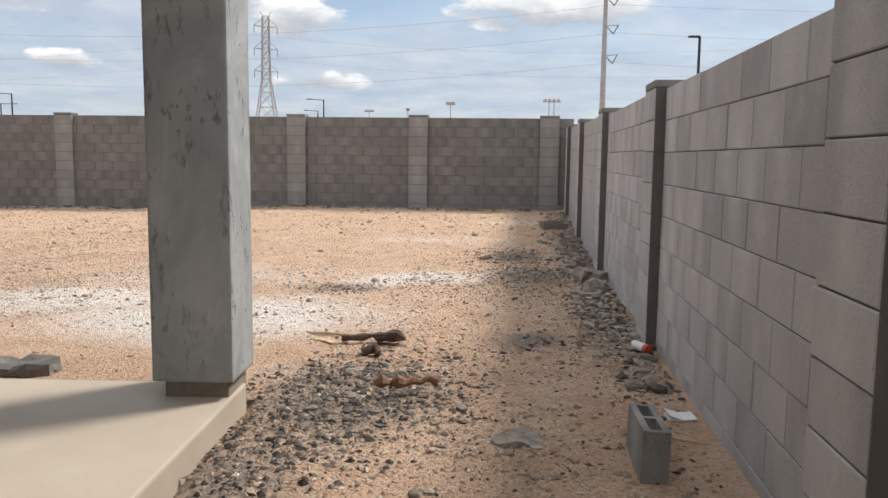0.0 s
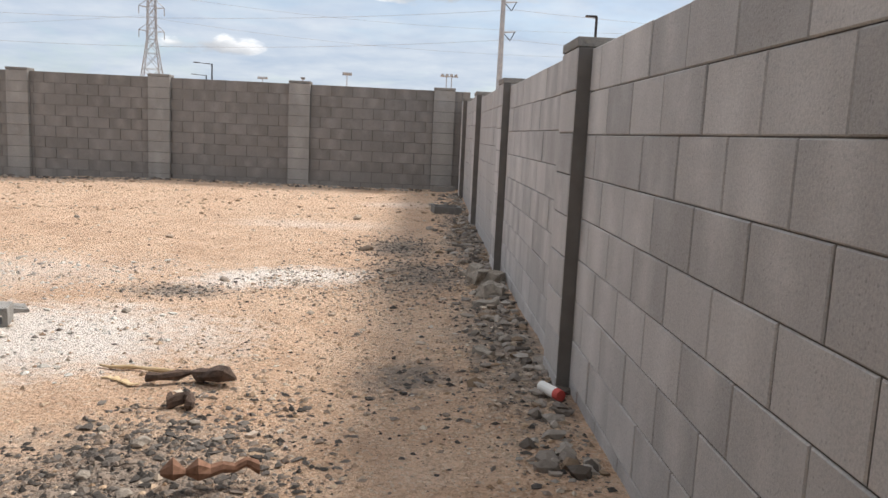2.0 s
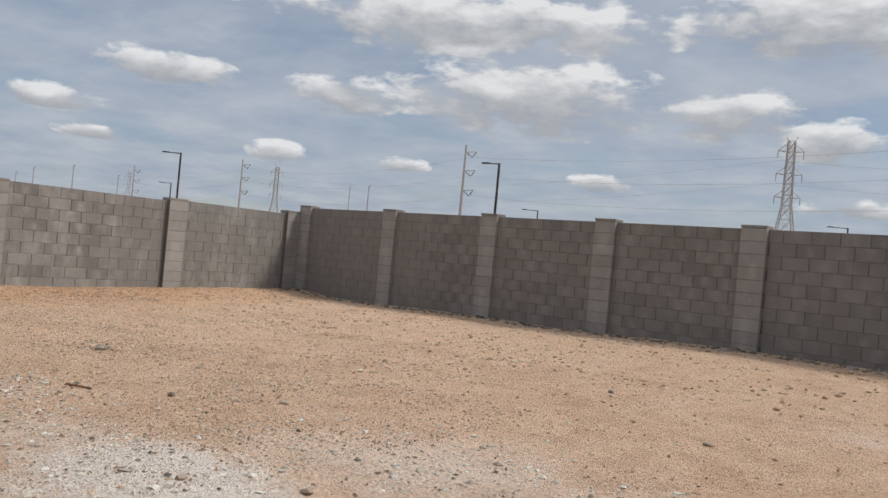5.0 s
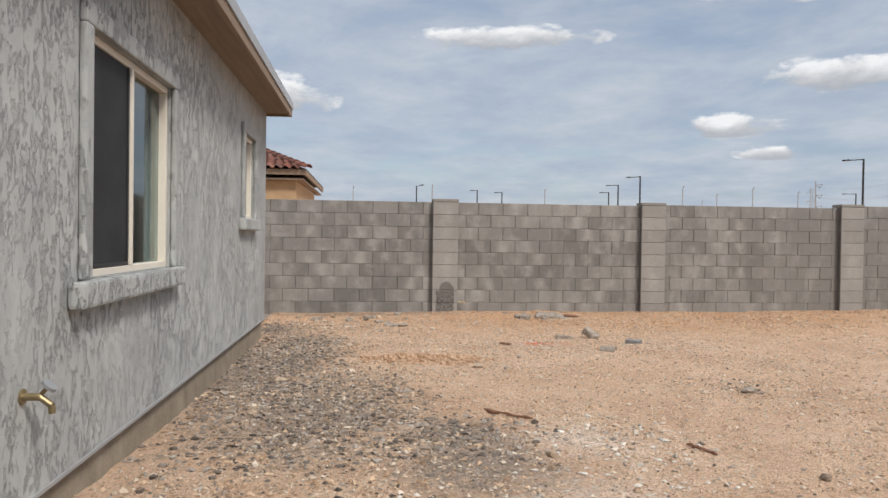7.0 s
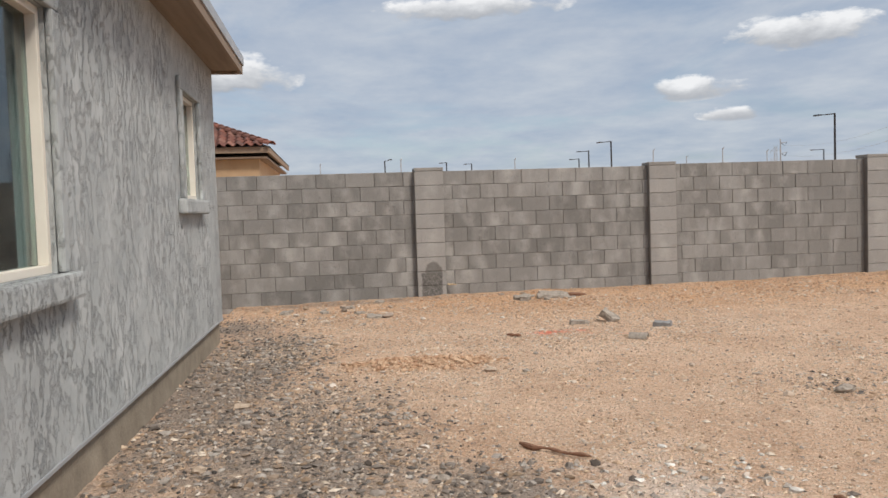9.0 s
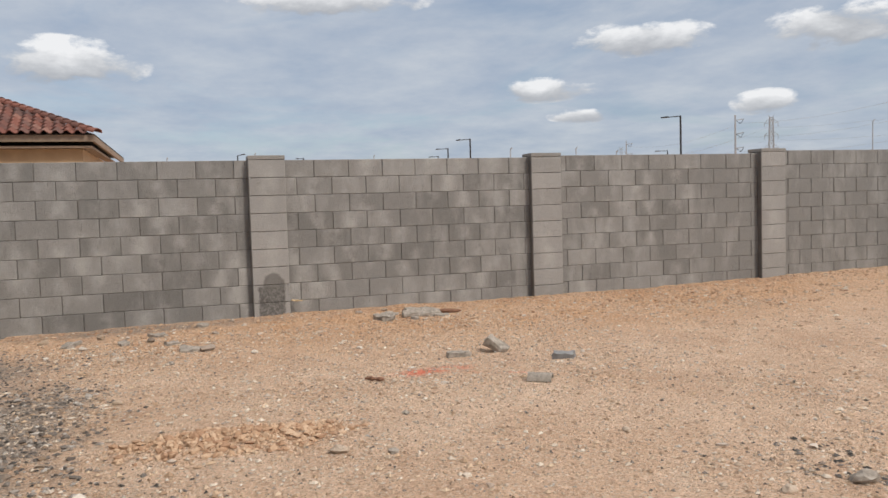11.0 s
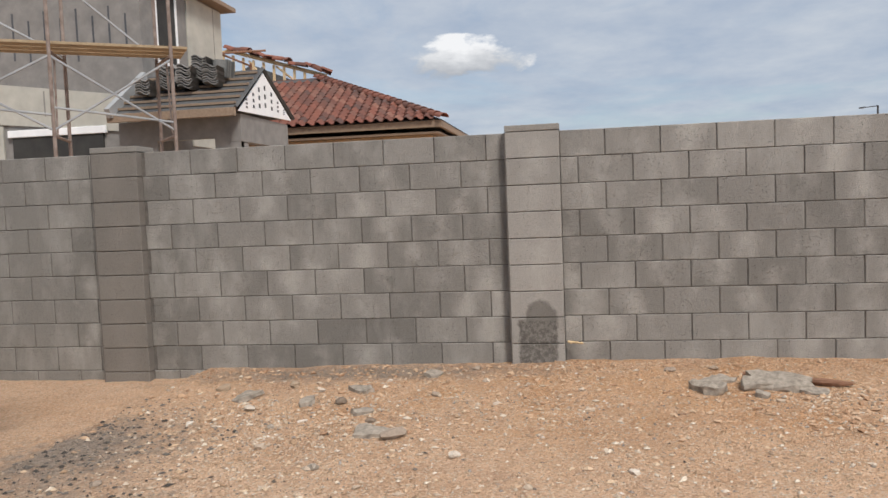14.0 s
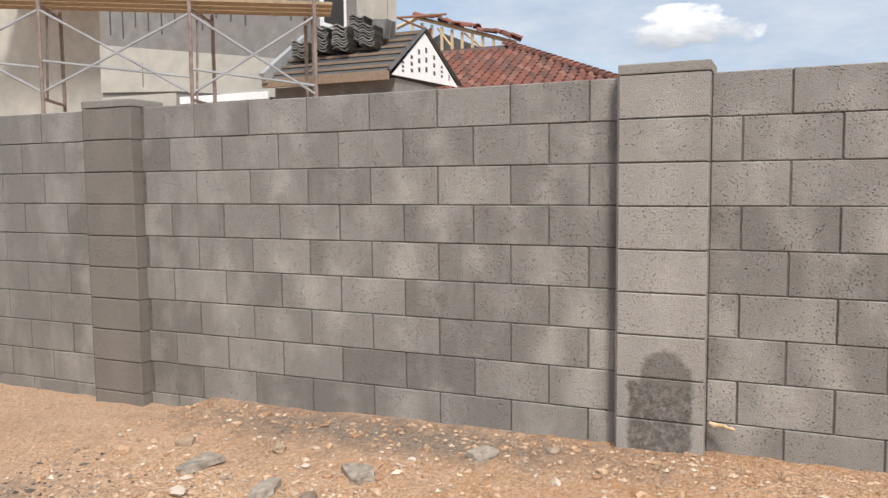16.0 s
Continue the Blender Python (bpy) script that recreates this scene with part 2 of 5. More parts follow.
M_BLOCK_GREY = block_material("concrete_block_grey", (0.30, 0.287, 0.278), (0.42, 0.40, 0.387), (0.56, 0.536, 0.52), open_pores=0.35, relief=0.3)
M_PIER_DARK = block_material("concrete_block_damp", (0.165, 0.15, 0.135), (0.195, 0.178, 0.16), (0.22, 0.2, 0.18))

k = Mat("mortar", 0.95, spec=0.15)
M_MORTAR = k.done(k.ramp(k.noise(18, 5, 0.65), [(0.3, (0.085, 0.077, 0.07)), (0.7, (0.17, 0.155, 0.14))]), k.bump(k.noise(160, 2), 0.4, 0.004))

k = Mat("mortar_pale", 0.95, spec=0.15)
M_MORTAR_PALE = k.done(k.ramp(k.noise(18, 5, 0.65), [(0.3, (0.16, 0.15, 0.142)), (0.7, (0.27, 0.255, 0.24))]), k.bump(k.noise(160, 2), 0.4, 0.004))

# bare desert ground: tan dirt, lime spills, grey gravel spills
k = Mat("dirt", 0.97, spec=0.12)
broad = k.noise(0.45, 6, 0.6)
mid = k.noise(2.6, 6, 0.62)
grit = k.noise(38, 4, 0.7)
speck = k.noise(130, 2, 0.7)
dirt = k.ramp(mid, [(0.28, (0.56, 0.355, 0.235)), (0.5, (0.72, 0.49, 0.335)), (0.74, (0.80, 0.585, 0.43))])
dirt = k.mix(k.ramp(broad, [(0.38, 0.0), (0.66, 0.75)]), dirt, (0.775, 0.545, 0.385))
orange = k.math("MULTIPLY", k.blob(-13.9, 9.5, 2.6, 9.0), 1.6, True)
dirt = k.mix(k.math("MULTIPLY", orange, k.ramp(mid, [(0.3, 0.2), (0.6, 1.0)])), dirt, (0.64, 0.375, 0.21))
dirt = k.mix(k.math("MULTIPLY", k.ramp(grit, [(0.3, 1.0), (0.5, 0.0)]), 0.6), dirt, k.mix(1.0, dirt, (0.46, 0.42, 0.39), "MULTIPLY"))
dirt = k.mix(k.math("MULTIPLY", k.ramp(speck, [(0.58, 0.0), (0.75, 1.0)]), 0.45), dirt, (0.72, 0.60, 0.46))
dirt = k.mix(k.math("MULTIPLY", k.ramp(k.noise(1.1, 7, 0.7, shift=(3, 8, 0)), [(0.46, 0.0), (0.62, 1.0)]), 0.38), dirt, k.mix(1.0, dirt, (0.76, 0.66, 0.58), "MULTIPLY"))
dirt = k.mix(k.math("MULTIPLY", k.ramp(k.noise(6.5, 7, 0.72, shift=(1, 4, 0)), [(0.52, 0.0), (0.66, 1.0)]), 0.3), dirt, k.mix(1.0, dirt, (0.62, 0.57, 0.54), "MULTIPLY"))
cell = k.cells(85, colour=True)
sepc = k.n.new("ShaderNodeSeparateColor")
k.l.new(cell, sepc.inputs[0])
dirt = k.mix(k.math("MULTIPLY", k.ramp(sepc.outputs[0], [(0.6, 0.0), (0.92, 1.0)]), 0.32), dirt, k.mix(1.0, dirt, (0.45, 0.42, 0.40), "MULTIPLY"))
dirt = k.mix(k.math("MULTIPLY", k.ramp(sepc.outputs[1], [(0.72, 0.0), (0.95, 1.0)]), 0.45), dirt, (0.76, 0.645, 0.51))
chunk = k.ramp(k.cells(26), [(0.05, 1.0), (0.45, 0.0)])
ragged = k.noise(2.6, 9, 0.78, distort=0.9)
crumbly = k.noise(13, 7, 0.75, shift=(2, 6, 0))


def spill(blobs, lo, hi, weight):
    total = None
    for b in side_spots(blobs):
        f = k.blob(*b)
        total = f if total is None else k.math("MAXIMUM", total, f)
    v = k.math("ADD", k.math("MULTIPLY", total, weight), k.math("ADD", k.math("SUBTRACT", ragged, 0.5), k.math("MULTIPLY", k.math("SUBTRACT", crumbly, 0.5), 1.1)))
    return k.math("MULTIPLY", k.ramp(v, [(lo, 0.0), (hi, 1.0)]), k.ramp(total, [(0.0, 0.0), (0.12, 1.0)]))


lime = spill([(-0.35, 6.4, 1.8, 1.15, 10), (0.95, 8.6, 1.0, 0.6, 20), (-1.9, 6.9, 1.2, 0.8, 0)], 0.05, 0.48, 0.85)
faint = spill([(-2.9, 6.9, 1.5, 0.8, 0), (-1.3, 8.3, 1.9, 1.2, 30), (0.7, 12.3, 1.6, 0.6, 0), (-4.8, 7.0, 0.9, 0.5, 15), (1.9, 14.6, 1.1, 0.5, 0)], 0.12, 0.75, 0.8)
lime = k.math("MAXIMUM", lime, k.math("MULTIPLY", faint, 0.5))
slurry = spill([(1.1, 4.4, 0.95, 1.25, 0), (0.9, 3.3, 0.5, 0.8, 0), (2.2, 8.9, 0.8, 1.2, 0), (1.9, 10.6, 0.7, 1.0, 0), (-7.4, 5.4, 2.6, 1.1, 0), (-10.6, 5.0, 2.0, 0.8, 0),
                (2.7, 6.6, 0.5, 2.6, 0), (-12.4, 4.4, 1.2, 1.0, 0), (0.3, 7.9, 0.7, 0.5, 0), (2.1, 5.9, 0.5, 0.5, 0), (-9.2, 4.75, 4.6, 0.9, 0), (-6.6, 6.3, 0.9, 0.7, 20),
                (2.75, 11.5, 0.5, 5.0, 0), (-5.9, 6.3, 1.2, 0.8, 0), (-14.3, 5.6, 0.5, 2.4, 0)], 0.2, 0.62, 0.8)
dirt = k.mix(k.math("MULTIPLY", slurry, 0.85), dirt, k.ramp(grit, [(0.3, (0.16, 0.132, 0.11)), (0.7, (0.38, 0.325, 0.275))]))
dirt = k.mix(k.math("MULTIPLY", lime, 0.86), dirt, k.ramp(grit, [(0.28, (0.60, 0.49, 0.40)), (0.5, (0.88, 0.81, 0.74))]))
paint = k.math("MULTIPLY", k.math("MAXIMUM", k.blob(-11.02, 7.82, 0.16, 0.42, 8), k.math("MULTIPLY", k.blob(-10.75, 8.25, 0.07, 0.7, -35), 0.4)), k.ramp(ragged, [(0.42, 0.0), (0.56, 1.5)]), True)
dirt = k.mix(k.math("MULTIPLY", paint, 0.7, True), dirt, (0.75, 0.13, 0.07))
rel = k.bump(mid, 0.4, 0.1)
rel = k.bump(grit, 1.0, 0.04, k.bump(chunk, 0.35, 0.02, rel))
M_DIRT = k.done(dirt, k.bump(speck, 0.9, 0.012, rel))

k = Mat("stucco", 0.92, spec=0.2)
smear = k.noise(3.4, 7, 0.66, (1, 1, 0.8), distort=0.5)
trowel = k.noise(13.0, 10, 0.74, (1.2, 1.2, 0.6), distort=0.25)
where = k.ramp(k.noise(1.5, 5, 0.62, shift=(5, 5, 1)), [(0.44, 0.0), (0.58, 1.0)])
tone = k.ramp(smear, [(0.30, (0.34, 0.353, 0.346)), (0.5, (0.415, 0.427, 0.418)), (0.66, (0.49, 0.50, 0.487))])
tone = k.mix(k.math("MULTIPLY", k.ramp(k.noise(0.8, 5, 0.6), [(0.45, 0.0), (0.65, 1.0)]), 0.35), tone, (0.32, 0.326, 0.322))
edge = k.math("MULTIPLY", k.ramp(trowel, [(0.505, 0.0), (0.55, 1.0)]), k.ramp(where, [(0.05, 0.2), (0.7, 1.0)]))
tone = k.mix(k.math("MULTIPLY", edge, 0.22), tone, (0.25, 0.258, 0.255))
ridge = k.math("ADD", k.math("MULTIPLY", edge, 0.9), k.math("MULTIPLY", edge, k.noise(60, 4, 0.7)))
M_STUCCO = k.done(tone, k.bump(k.noise(150, 3), 0.4, 0.005, k.bump(ridge, 0.75, -0.012)))

k = Mat("stucco_smooth", 0.85, spec=0.25)
tone = k.ramp(k.noise(2.6, 6, 0.62, (1, 1, 0.6), distort=0.8), [(0.3, (0.25, 0.26, 0.25)), (0.52, (0.34, 0.35, 0.34)), (0.7, (0.46, 0.465, 0.45))])
pit = k.math("MULTIPLY", k.ramp(k.noise(26, 4, 0.6, (1, 1, 0.4)), [(0.36, 1.0), (0.44, 0.0)]), k.ramp(k.noise(4, 3), [(0.5, 0.0), (0.6, 1.0)]))
M_COLUMN = k.done(k.mix(k.math("MULTIPLY", pit, 0.4), tone, (0.12, 0.12, 0.12)), k.bump(pit, 0.6, -0.02, k.bump(k.noise(7, 5, 0.6), 0.25, 0.03)))

k = Mat("slab_concrete", 0.7, spec=0.35)
M_SLAB = k.done(k.ramp(k.noise(1.6, 7, 0.6), [(0.3, (0.42, 0.35, 0.27)), (0.7, (0.52, 0.45, 0.36))]), k.bump(k.noise(60, 3), 0.15, 0.004))

k = Mat("footing_concrete", 0.9, spec=0.2)
M_FOOTING = k.done(k.ramp(k.noise(4, 6, 0.65), [(0.3, (0.20, 0.165, 0.125)), (0.7, (0.33, 0.28, 0.215))]), k.bump(k.noise(45, 4), 0.4, 0.01))


def plain(name, low, high, scale, rough=0.7, metal=0.0, stretch=(1, 1, 1), relief=0.15, spec=0.3):
    q = Mat(name, rough, metal, spec)
    return q.done(q.ramp(q.noise(scale, 5, 0.6, stretch), [(0.3, low), (0.7, high)]), q.bump(q.noise(scale * 9, 3), relief, 0.005))


def random_tone(name, tones, rough=0.9, per_island=False, relief=0.5, scale=60):
    q = Mat(name, rough, spec=0.2)
    pick = q.island() if per_island else q.random()
    base = q.ramp(pick, [((i + 0.5) / len(tones), c) for i, c in enumerate(tones)])
    n = q.noise(scale, 4, 0.65)
    base = q.mix(q.math("MULTIPLY", q.ramp(n, [(0.3, 1.0), (0.6, 0.0)]), 0.45), base, q.mix(1.0, base, (0.55, 0.53, 0.5), "MULTIPLY"))
    return q.done(base, q.bump(n, relief, 0.012))


M_STONE = random_tone("loose_stone", [(0.22, 0.17, 0.13), (0.36, 0.27, 0.19), (0.48, 0.38, 0.29), (0.30, 0.24, 0.19), (0.58, 0.50, 0.42)])
M_PEBBLE = random_tone("pebbles", [(0.33, 0.22, 0.14), (0.50, 0.35, 0.23), (0.58, 0.43, 0.30), (0.42, 0.33, 0.25), (0.66, 0.56, 0.45), (0.36, 0.25, 0.17)], per_island=True, relief=0.3)
M_CLOD = random_tone("mortar_clods", [(0.11, 0.09, 0.075), (0.19, 0.16, 0.135), (0.27, 0.23, 0.195), (0.40, 0.36, 0.315), (0.24, 0.17, 0.115)], per_island=True)
M_STONE_PALE = random_tone("pale_pebbles", [(0.46, 0.36, 0.27), (0.55, 0.46, 0.37), (0.38, 0.29, 0.22), (0.62, 0.54, 0.46)], per_island=True, relief=0.3)
M_MUD = random_tone("dark_mud_clods", [(0.06, 0.052, 0.046), (0.11, 0.095, 0.083), (0.17, 0.147, 0.128), (0.27, 0.21, 0.165)], per_island=True)
M_LIME = random_tone("lime_crumbs", [(0.55, 0.50, 0.44), (0.70, 0.66, 0.60), (0.42, 0.37, 0.31)], per_island=True)
M_EARTH = random_tone("earth_clods", [(0.36, 0.215, 0.13), (0.45, 0.29, 0.18), (0.52, 0.36, 0.24)], per_island=True)
M_RUBBLE = plain("broken_mortar", (0.19, 0.16, 0.13), (0.40, 0.345, 0.285), 26, 0.95, relief=0.8)
M_WOOD = plain("weathered_wood", (0.15, 0.075, 0.045), (0.28, 0.15, 0.095), 8, 0.85, stretch=(6, 1, 6), relief=0.4)
M_BARK = plain("dark_bark", (0.05, 0.035, 0.028), (0.15, 0.10, 0.075), 22, 0.95, relief=0.9)
# painted shade for the sheets on the pilaster sides
M_SIDE_SHADE = plain("pilaster_shade", (0.115, 0.103, 0.093), (0.165, 0.15, 0.136), 6, 0.95)
M_LUMBER = plain("new_lumber", (0.50, 0.36, 0.20), (0.66, 0.50, 0.31), 5, 0.75, stretch=(1, 5, 5))
M_PLANK = plain("scaffold_plank", (0.24, 0.18, 0.11), (0.38, 0.29, 0.19), 5, 0.85, stretch=(5, 1, 5))
M_VINYL = plain("window_vinyl", (0.66, 0.60, 0.51), (0.72, 0.66, 0.57), 3, 0.45, relief=0.03)
M_FASCIA = plain("fascia_board", (0.20, 0.145, 0.105), (0.27, 0.205, 0.15), 3, 0.8, stretch=(0.4, 6, 6))
M_FLASH = plain("grey_metal_edge", (0.33, 0.34, 0.35), (0.42, 0.43, 0.44), 3, 0.5, 0.3, relief=0.05)
M_UNDER = plain("roofing_felt", (0.055, 0.055, 0.058), (0.10, 0.10, 0.10), 3, 0.95)
M_SCREEN = plain("insect_screen", (0.018, 0.019, 0.02), (0.03, 0.031, 0.033), 5, 0.75, relief=0.1)
M_DARK = plain("dark_interior", (0.03, 0.03, 0.03), (0.05, 0.05, 0.048), 2, 0.9)
M_GALV = plain("galvanised_steel", (0.28, 0.29, 0.30), (0.38, 0.39, 0.40), 2, 0.55, 0.4, relief=0.03)
M_BRASS = plain("dull_brass", (0.20, 0.16, 0.09), (0.32, 0.26, 0.15), 30, 0.45, 0.7, relief=0.05)
M_BLACK = plain("black_paint", (0.02, 0.02, 0.022), (0.035, 0.035, 0.037), 2, 0.5, relief=0.03)
M_RUST = plain("rusty_tube", (0.17, 0.125, 0.105), (0.31, 0.255, 0.225), 6, 0.7, 0.2)
M_RED = plain("red_paint", (0.45, 0.06, 0.05), (0.58, 0.10, 0.08), 6, 0.6)
M_PAPER = plain("white_paper", (0.72, 0.70, 0.66), (0.82, 0.80, 0.77), 9, 0.8)
M_TAN = plain("tan_wall_paint", (0.36, 0.245, 0.145), (0.43, 0.30, 0.18), 2, 0.9, relief=0.3)
M_FOAM = plain("foam_board", (0.35, 0.345, 0.31), (0.45, 0.44, 0.395), 2.2, 0.9, relief=0.1)
M_FELTPAPER = plain("grey_building_paper", (0.17, 0.165, 0.16), (0.24, 0.232, 0.222), 3, 0.95, relief=0.15)
M_WRAP = plain("white_house_wrap", (0.68, 0.70, 0.72), (0.80, 0.81, 0.82), 3, 0.7)
M_INK = plain("printed_ink", (0.05, 0.055, 0.065), (0.09, 0.095, 0.105), 4, 0.8)
M_TILE = random_tone("clay_roof_tile", [(0.17, 0.068, 0.05), (0.21, 0.082, 0.058), (0.125, 0.06, 0.048), (0.25, 0.122, 0.09), (0.10, 0.058, 0.05)], 0.8, relief=0.2, scale=20)
M_RIDGE = random_tone("ridge_tile", [(0.12, 0.06, 0.048), (0.17, 0.075, 0.055), (0.22, 0.09, 0.065)], 0.85, relief=0.2, scale=20)
M_TILE_GREY = random_tone("concrete_roof_tile", [(0.15, 0.15, 0.145), (0.21, 0.207, 0.20), (0.27, 0.263, 0.255)], 0.9, relief=0.2, scale=20)
M_HILL = plain("far_hills", (0.16, 0.19, 0.24), (0.20, 0.23, 0.28), 0.004, 1.0)

k = Mat("window_glass", 0.04, spec=0.6)
k.b.inputs["Transmission Weight"].default_value = 1.0
k.b.inputs["IOR"].default_value = 1.5
M_GLASS = k.done((0.26, 0.38, 0.37))


# ---- mesh helpers ----
def part(name, bm, material, parent=None, label="", kind=""):
    me = bpy.data.meshes.new(name)
    bm.to_mesh(me)
    bm.free()
    me.materials.append(material)
    ob = new(name, me)
    ob.parent = parent
    return tagged(ob, label, kind=kind)


def empty(name, m=None):
    ob = new(name)
    ob.empty_display_size = 0.1
    if m is not None:
        ob.matrix_world = m
    return ob


def box(bm, lo, hi, bevel=0.0):
    c = [(a + b) / 2 for a, b in zip(lo, hi)]
    s = [b - a for a, b in zip(lo, hi)]
    r = bmesh.ops.create_cube(bm, size=1.0, matrix=Matrix.Translation(c) @ Matrix.Diagonal((*s, 1)))
    if bevel:
        edges = list({e for v in r["verts"] for e in v.link_edges})
        bmesh.ops.bevel(bm, geom=edges, offset=bevel, segments=2, affect="EDGES", profile=0.6)
    return bm


def boxes(*items, bevel=0.0):
    bm = bmesh.new()
    for lo, hi in items:
        box(bm, lo, hi, bevel)
    return bm


def tube(bm, a, b, r0, r1=None, sides=8):
    a, b = Vector(a), Vector(b)
    d = b - a
    m = Matrix.Translation((a + b) / 2) @ d.to_track_quat("Z", "Y").to_matrix().to_4x4()
    bmesh.ops.create_cone(bm, cap_ends=True, segments=sides, radius1=r0, radius2=r1 if r1 is not None else r0, depth=d.length, matrix=m)
    return bm


def tubes(pairs, r, sides=8):
    bm = bmesh.new()
    for a, b in pairs:
        tube(bm, a, b, r, sides=sides)
    return bm


def poly_prism(outline, depth, m=None):
    """An outline in x, z drawn out along y."""
    bm = bmesh.new()
    a = [bm.verts.new((x, 0, z)) for x, z in outline]
    f = bm.faces.new(a)
    r = bmesh.ops.extrude_face_region(bm, geom=[f])
    bmesh.ops.translate(bm, verts=[v for v in r["geom"] if isinstance(v, bmesh.types.BMVert)], vec=(0, depth, 0))
    bmesh.ops.recalc_face_normals(bm, faces=bm.faces)
    if m is not None:
        bm.transform(m)
    return bm


def lump(sx, sy, sz, seed, rough=0.35, detail=2):
    """An uneven stone."""
    bm = bmesh.new()
    bmesh.ops.create_icosphere(bm, subdivisions=detail, radius=1.0)
    for v in bm.verts:
        n = noise.noise(v.co * 1.1 + Vector((seed * 7.3, seed * 3.1, seed))) * rough + noise.noise(v.co * 3.0 + Vector((seed, seed * 5.7, 2))) * rough * 0.4
        v.co *= 1 + n
        v.co = Vector((v.co.x * sx, v.co.y * sy, v.co.z * sz))
        v.co.z = max(v.co.z, -sz * 0.55)
    return bm


# ---- ground ----
def step(a, b, v):
    t = min(max((v - a) / (b - a), 0.0), 1.0)
    return t * t * (3 - 2 * t)


def ground_z(x, y):
    """The broad lie of the land."""
    u, v = unS(x, y)
    z = 0.19 + 0.103 * step(-8.0, -3.8, x)
    z += 0.177 * step(10.5, 17.6, v) * (0.55 + 0.45 * step(-12, -9, x))
    z += 0.06 * step(-13.0, -14.5, x) * step(3, 9, y)
    z += 0.028 * step(1.8, 2.9, u)
    z += 0.05 * math.exp(-((x + 13.2) / 0.35) ** 2 - ((y - 8.75) / 0.6) ** 2)
    z += 0.05 * math.exp(-((x + 9.72) / 0.16) ** 2 - ((y - 6.3) / 0.55) ** 4)
    return z


SLAB_X, SLAB_Y, SLAB_TOP = -1.575, 4.17, 0.39


def ground_full(x, y):
    p = Vector((x, y, 0))
    inside = step(30, 10, abs(x + 6)) * step(40, 14, abs(y - 8))
    n = noise.noise(p * 0.9) * 0.018 + noise.noise(p * 3.1) * 0.010 + noise.noise(p * 8.0) * 0.010
    z = ground_z(x, y) + n * inside
    if x < SLAB_X + 0.06 and y < SLAB_Y + 0.05:
        z -= 0.09 * step(SLAB_X + 0.06, SLAB_X - 0.04, x) * step(SLAB_Y + 0.07, SLAB_Y - 0.03, y)
    return z


def axis(lo, hi, stride):
    inner = np.arange(lo, hi + stride * 0.5, stride).tolist()
    grow, left, right = 0.3, [lo], [hi]
    while left[-1] > -2600:
        left.append(left[-1] - grow)
        right.append(right[-1] + grow)
        grow *= 1.5
    return left[:0:-1] + inner + right[1:]


def build_ground():
    xs, ys = axis(-15.0, 2.0, 0.062), axis(2.0, 17.7, 0.062)
    nx = len(xs)
    verts = [(x, y, ground_full(x, y)) for y in ys for x in xs]
    faces = [(j * nx + i, j * nx + i + 1, (j + 1) * nx + i + 1, (j + 1) * nx + i) for j in range(len(ys) - 1) for i in range(nx - 1)]
    me = bpy.data.meshes.new("ground")
    me.from_pydata(verts, [], faces)
    me.materials.append(M_DIRT)
    me.shade_smooth()
    return tagged(new("ground", me), "bare tan desert dirt with lime spills and gravel", "ground", kind="structure")


build_ground()

# ---- block walls ----
COURSE, BLOCK, JOINT = 0.2032, 0.4064, 0.0095
block_cache = {}


def chamfered(length, height, depth, cut=0.004):
    """A block centred on its own middle, along x, with worn front and back edges."""
    key = (round(length, 3), round(height, 3), round(depth, 3))
    if key not in block_cache:
        a, h, d = length / 2, height / 2, depth / 2
        verts = []
        for y, e in ((-d, cut), (-d + cut, 0), (d - cut, 0), (d, cut)):
            verts += [(-a + e, y, -h + e), (a - e, y, -h + e), (a - e, y, h - e), (-a + e, y, h - e)]
        faces = [(0, 1, 2, 3), (15, 14, 13, 12)]
        for r in range(3):
            for i in range(4):
                j = (i + 1) % 4
                faces.append((r * 4 + i, r * 4 + 4 + i, r * 4 + 4 + j, r * 4 + j))
        me = bpy.data.meshes.new("block")
        me.from_pydata(verts, [], faces)
        block_cache[key] = me
    return block_cache[key]


def with_material(me, material):
    key = (me.name, material.name)
    if key not in block_cache:
        m2 = me.copy()
        m2.materials.append(material)
        block_cache[key] = m2
    return block_cache[key]


late_blocks = []


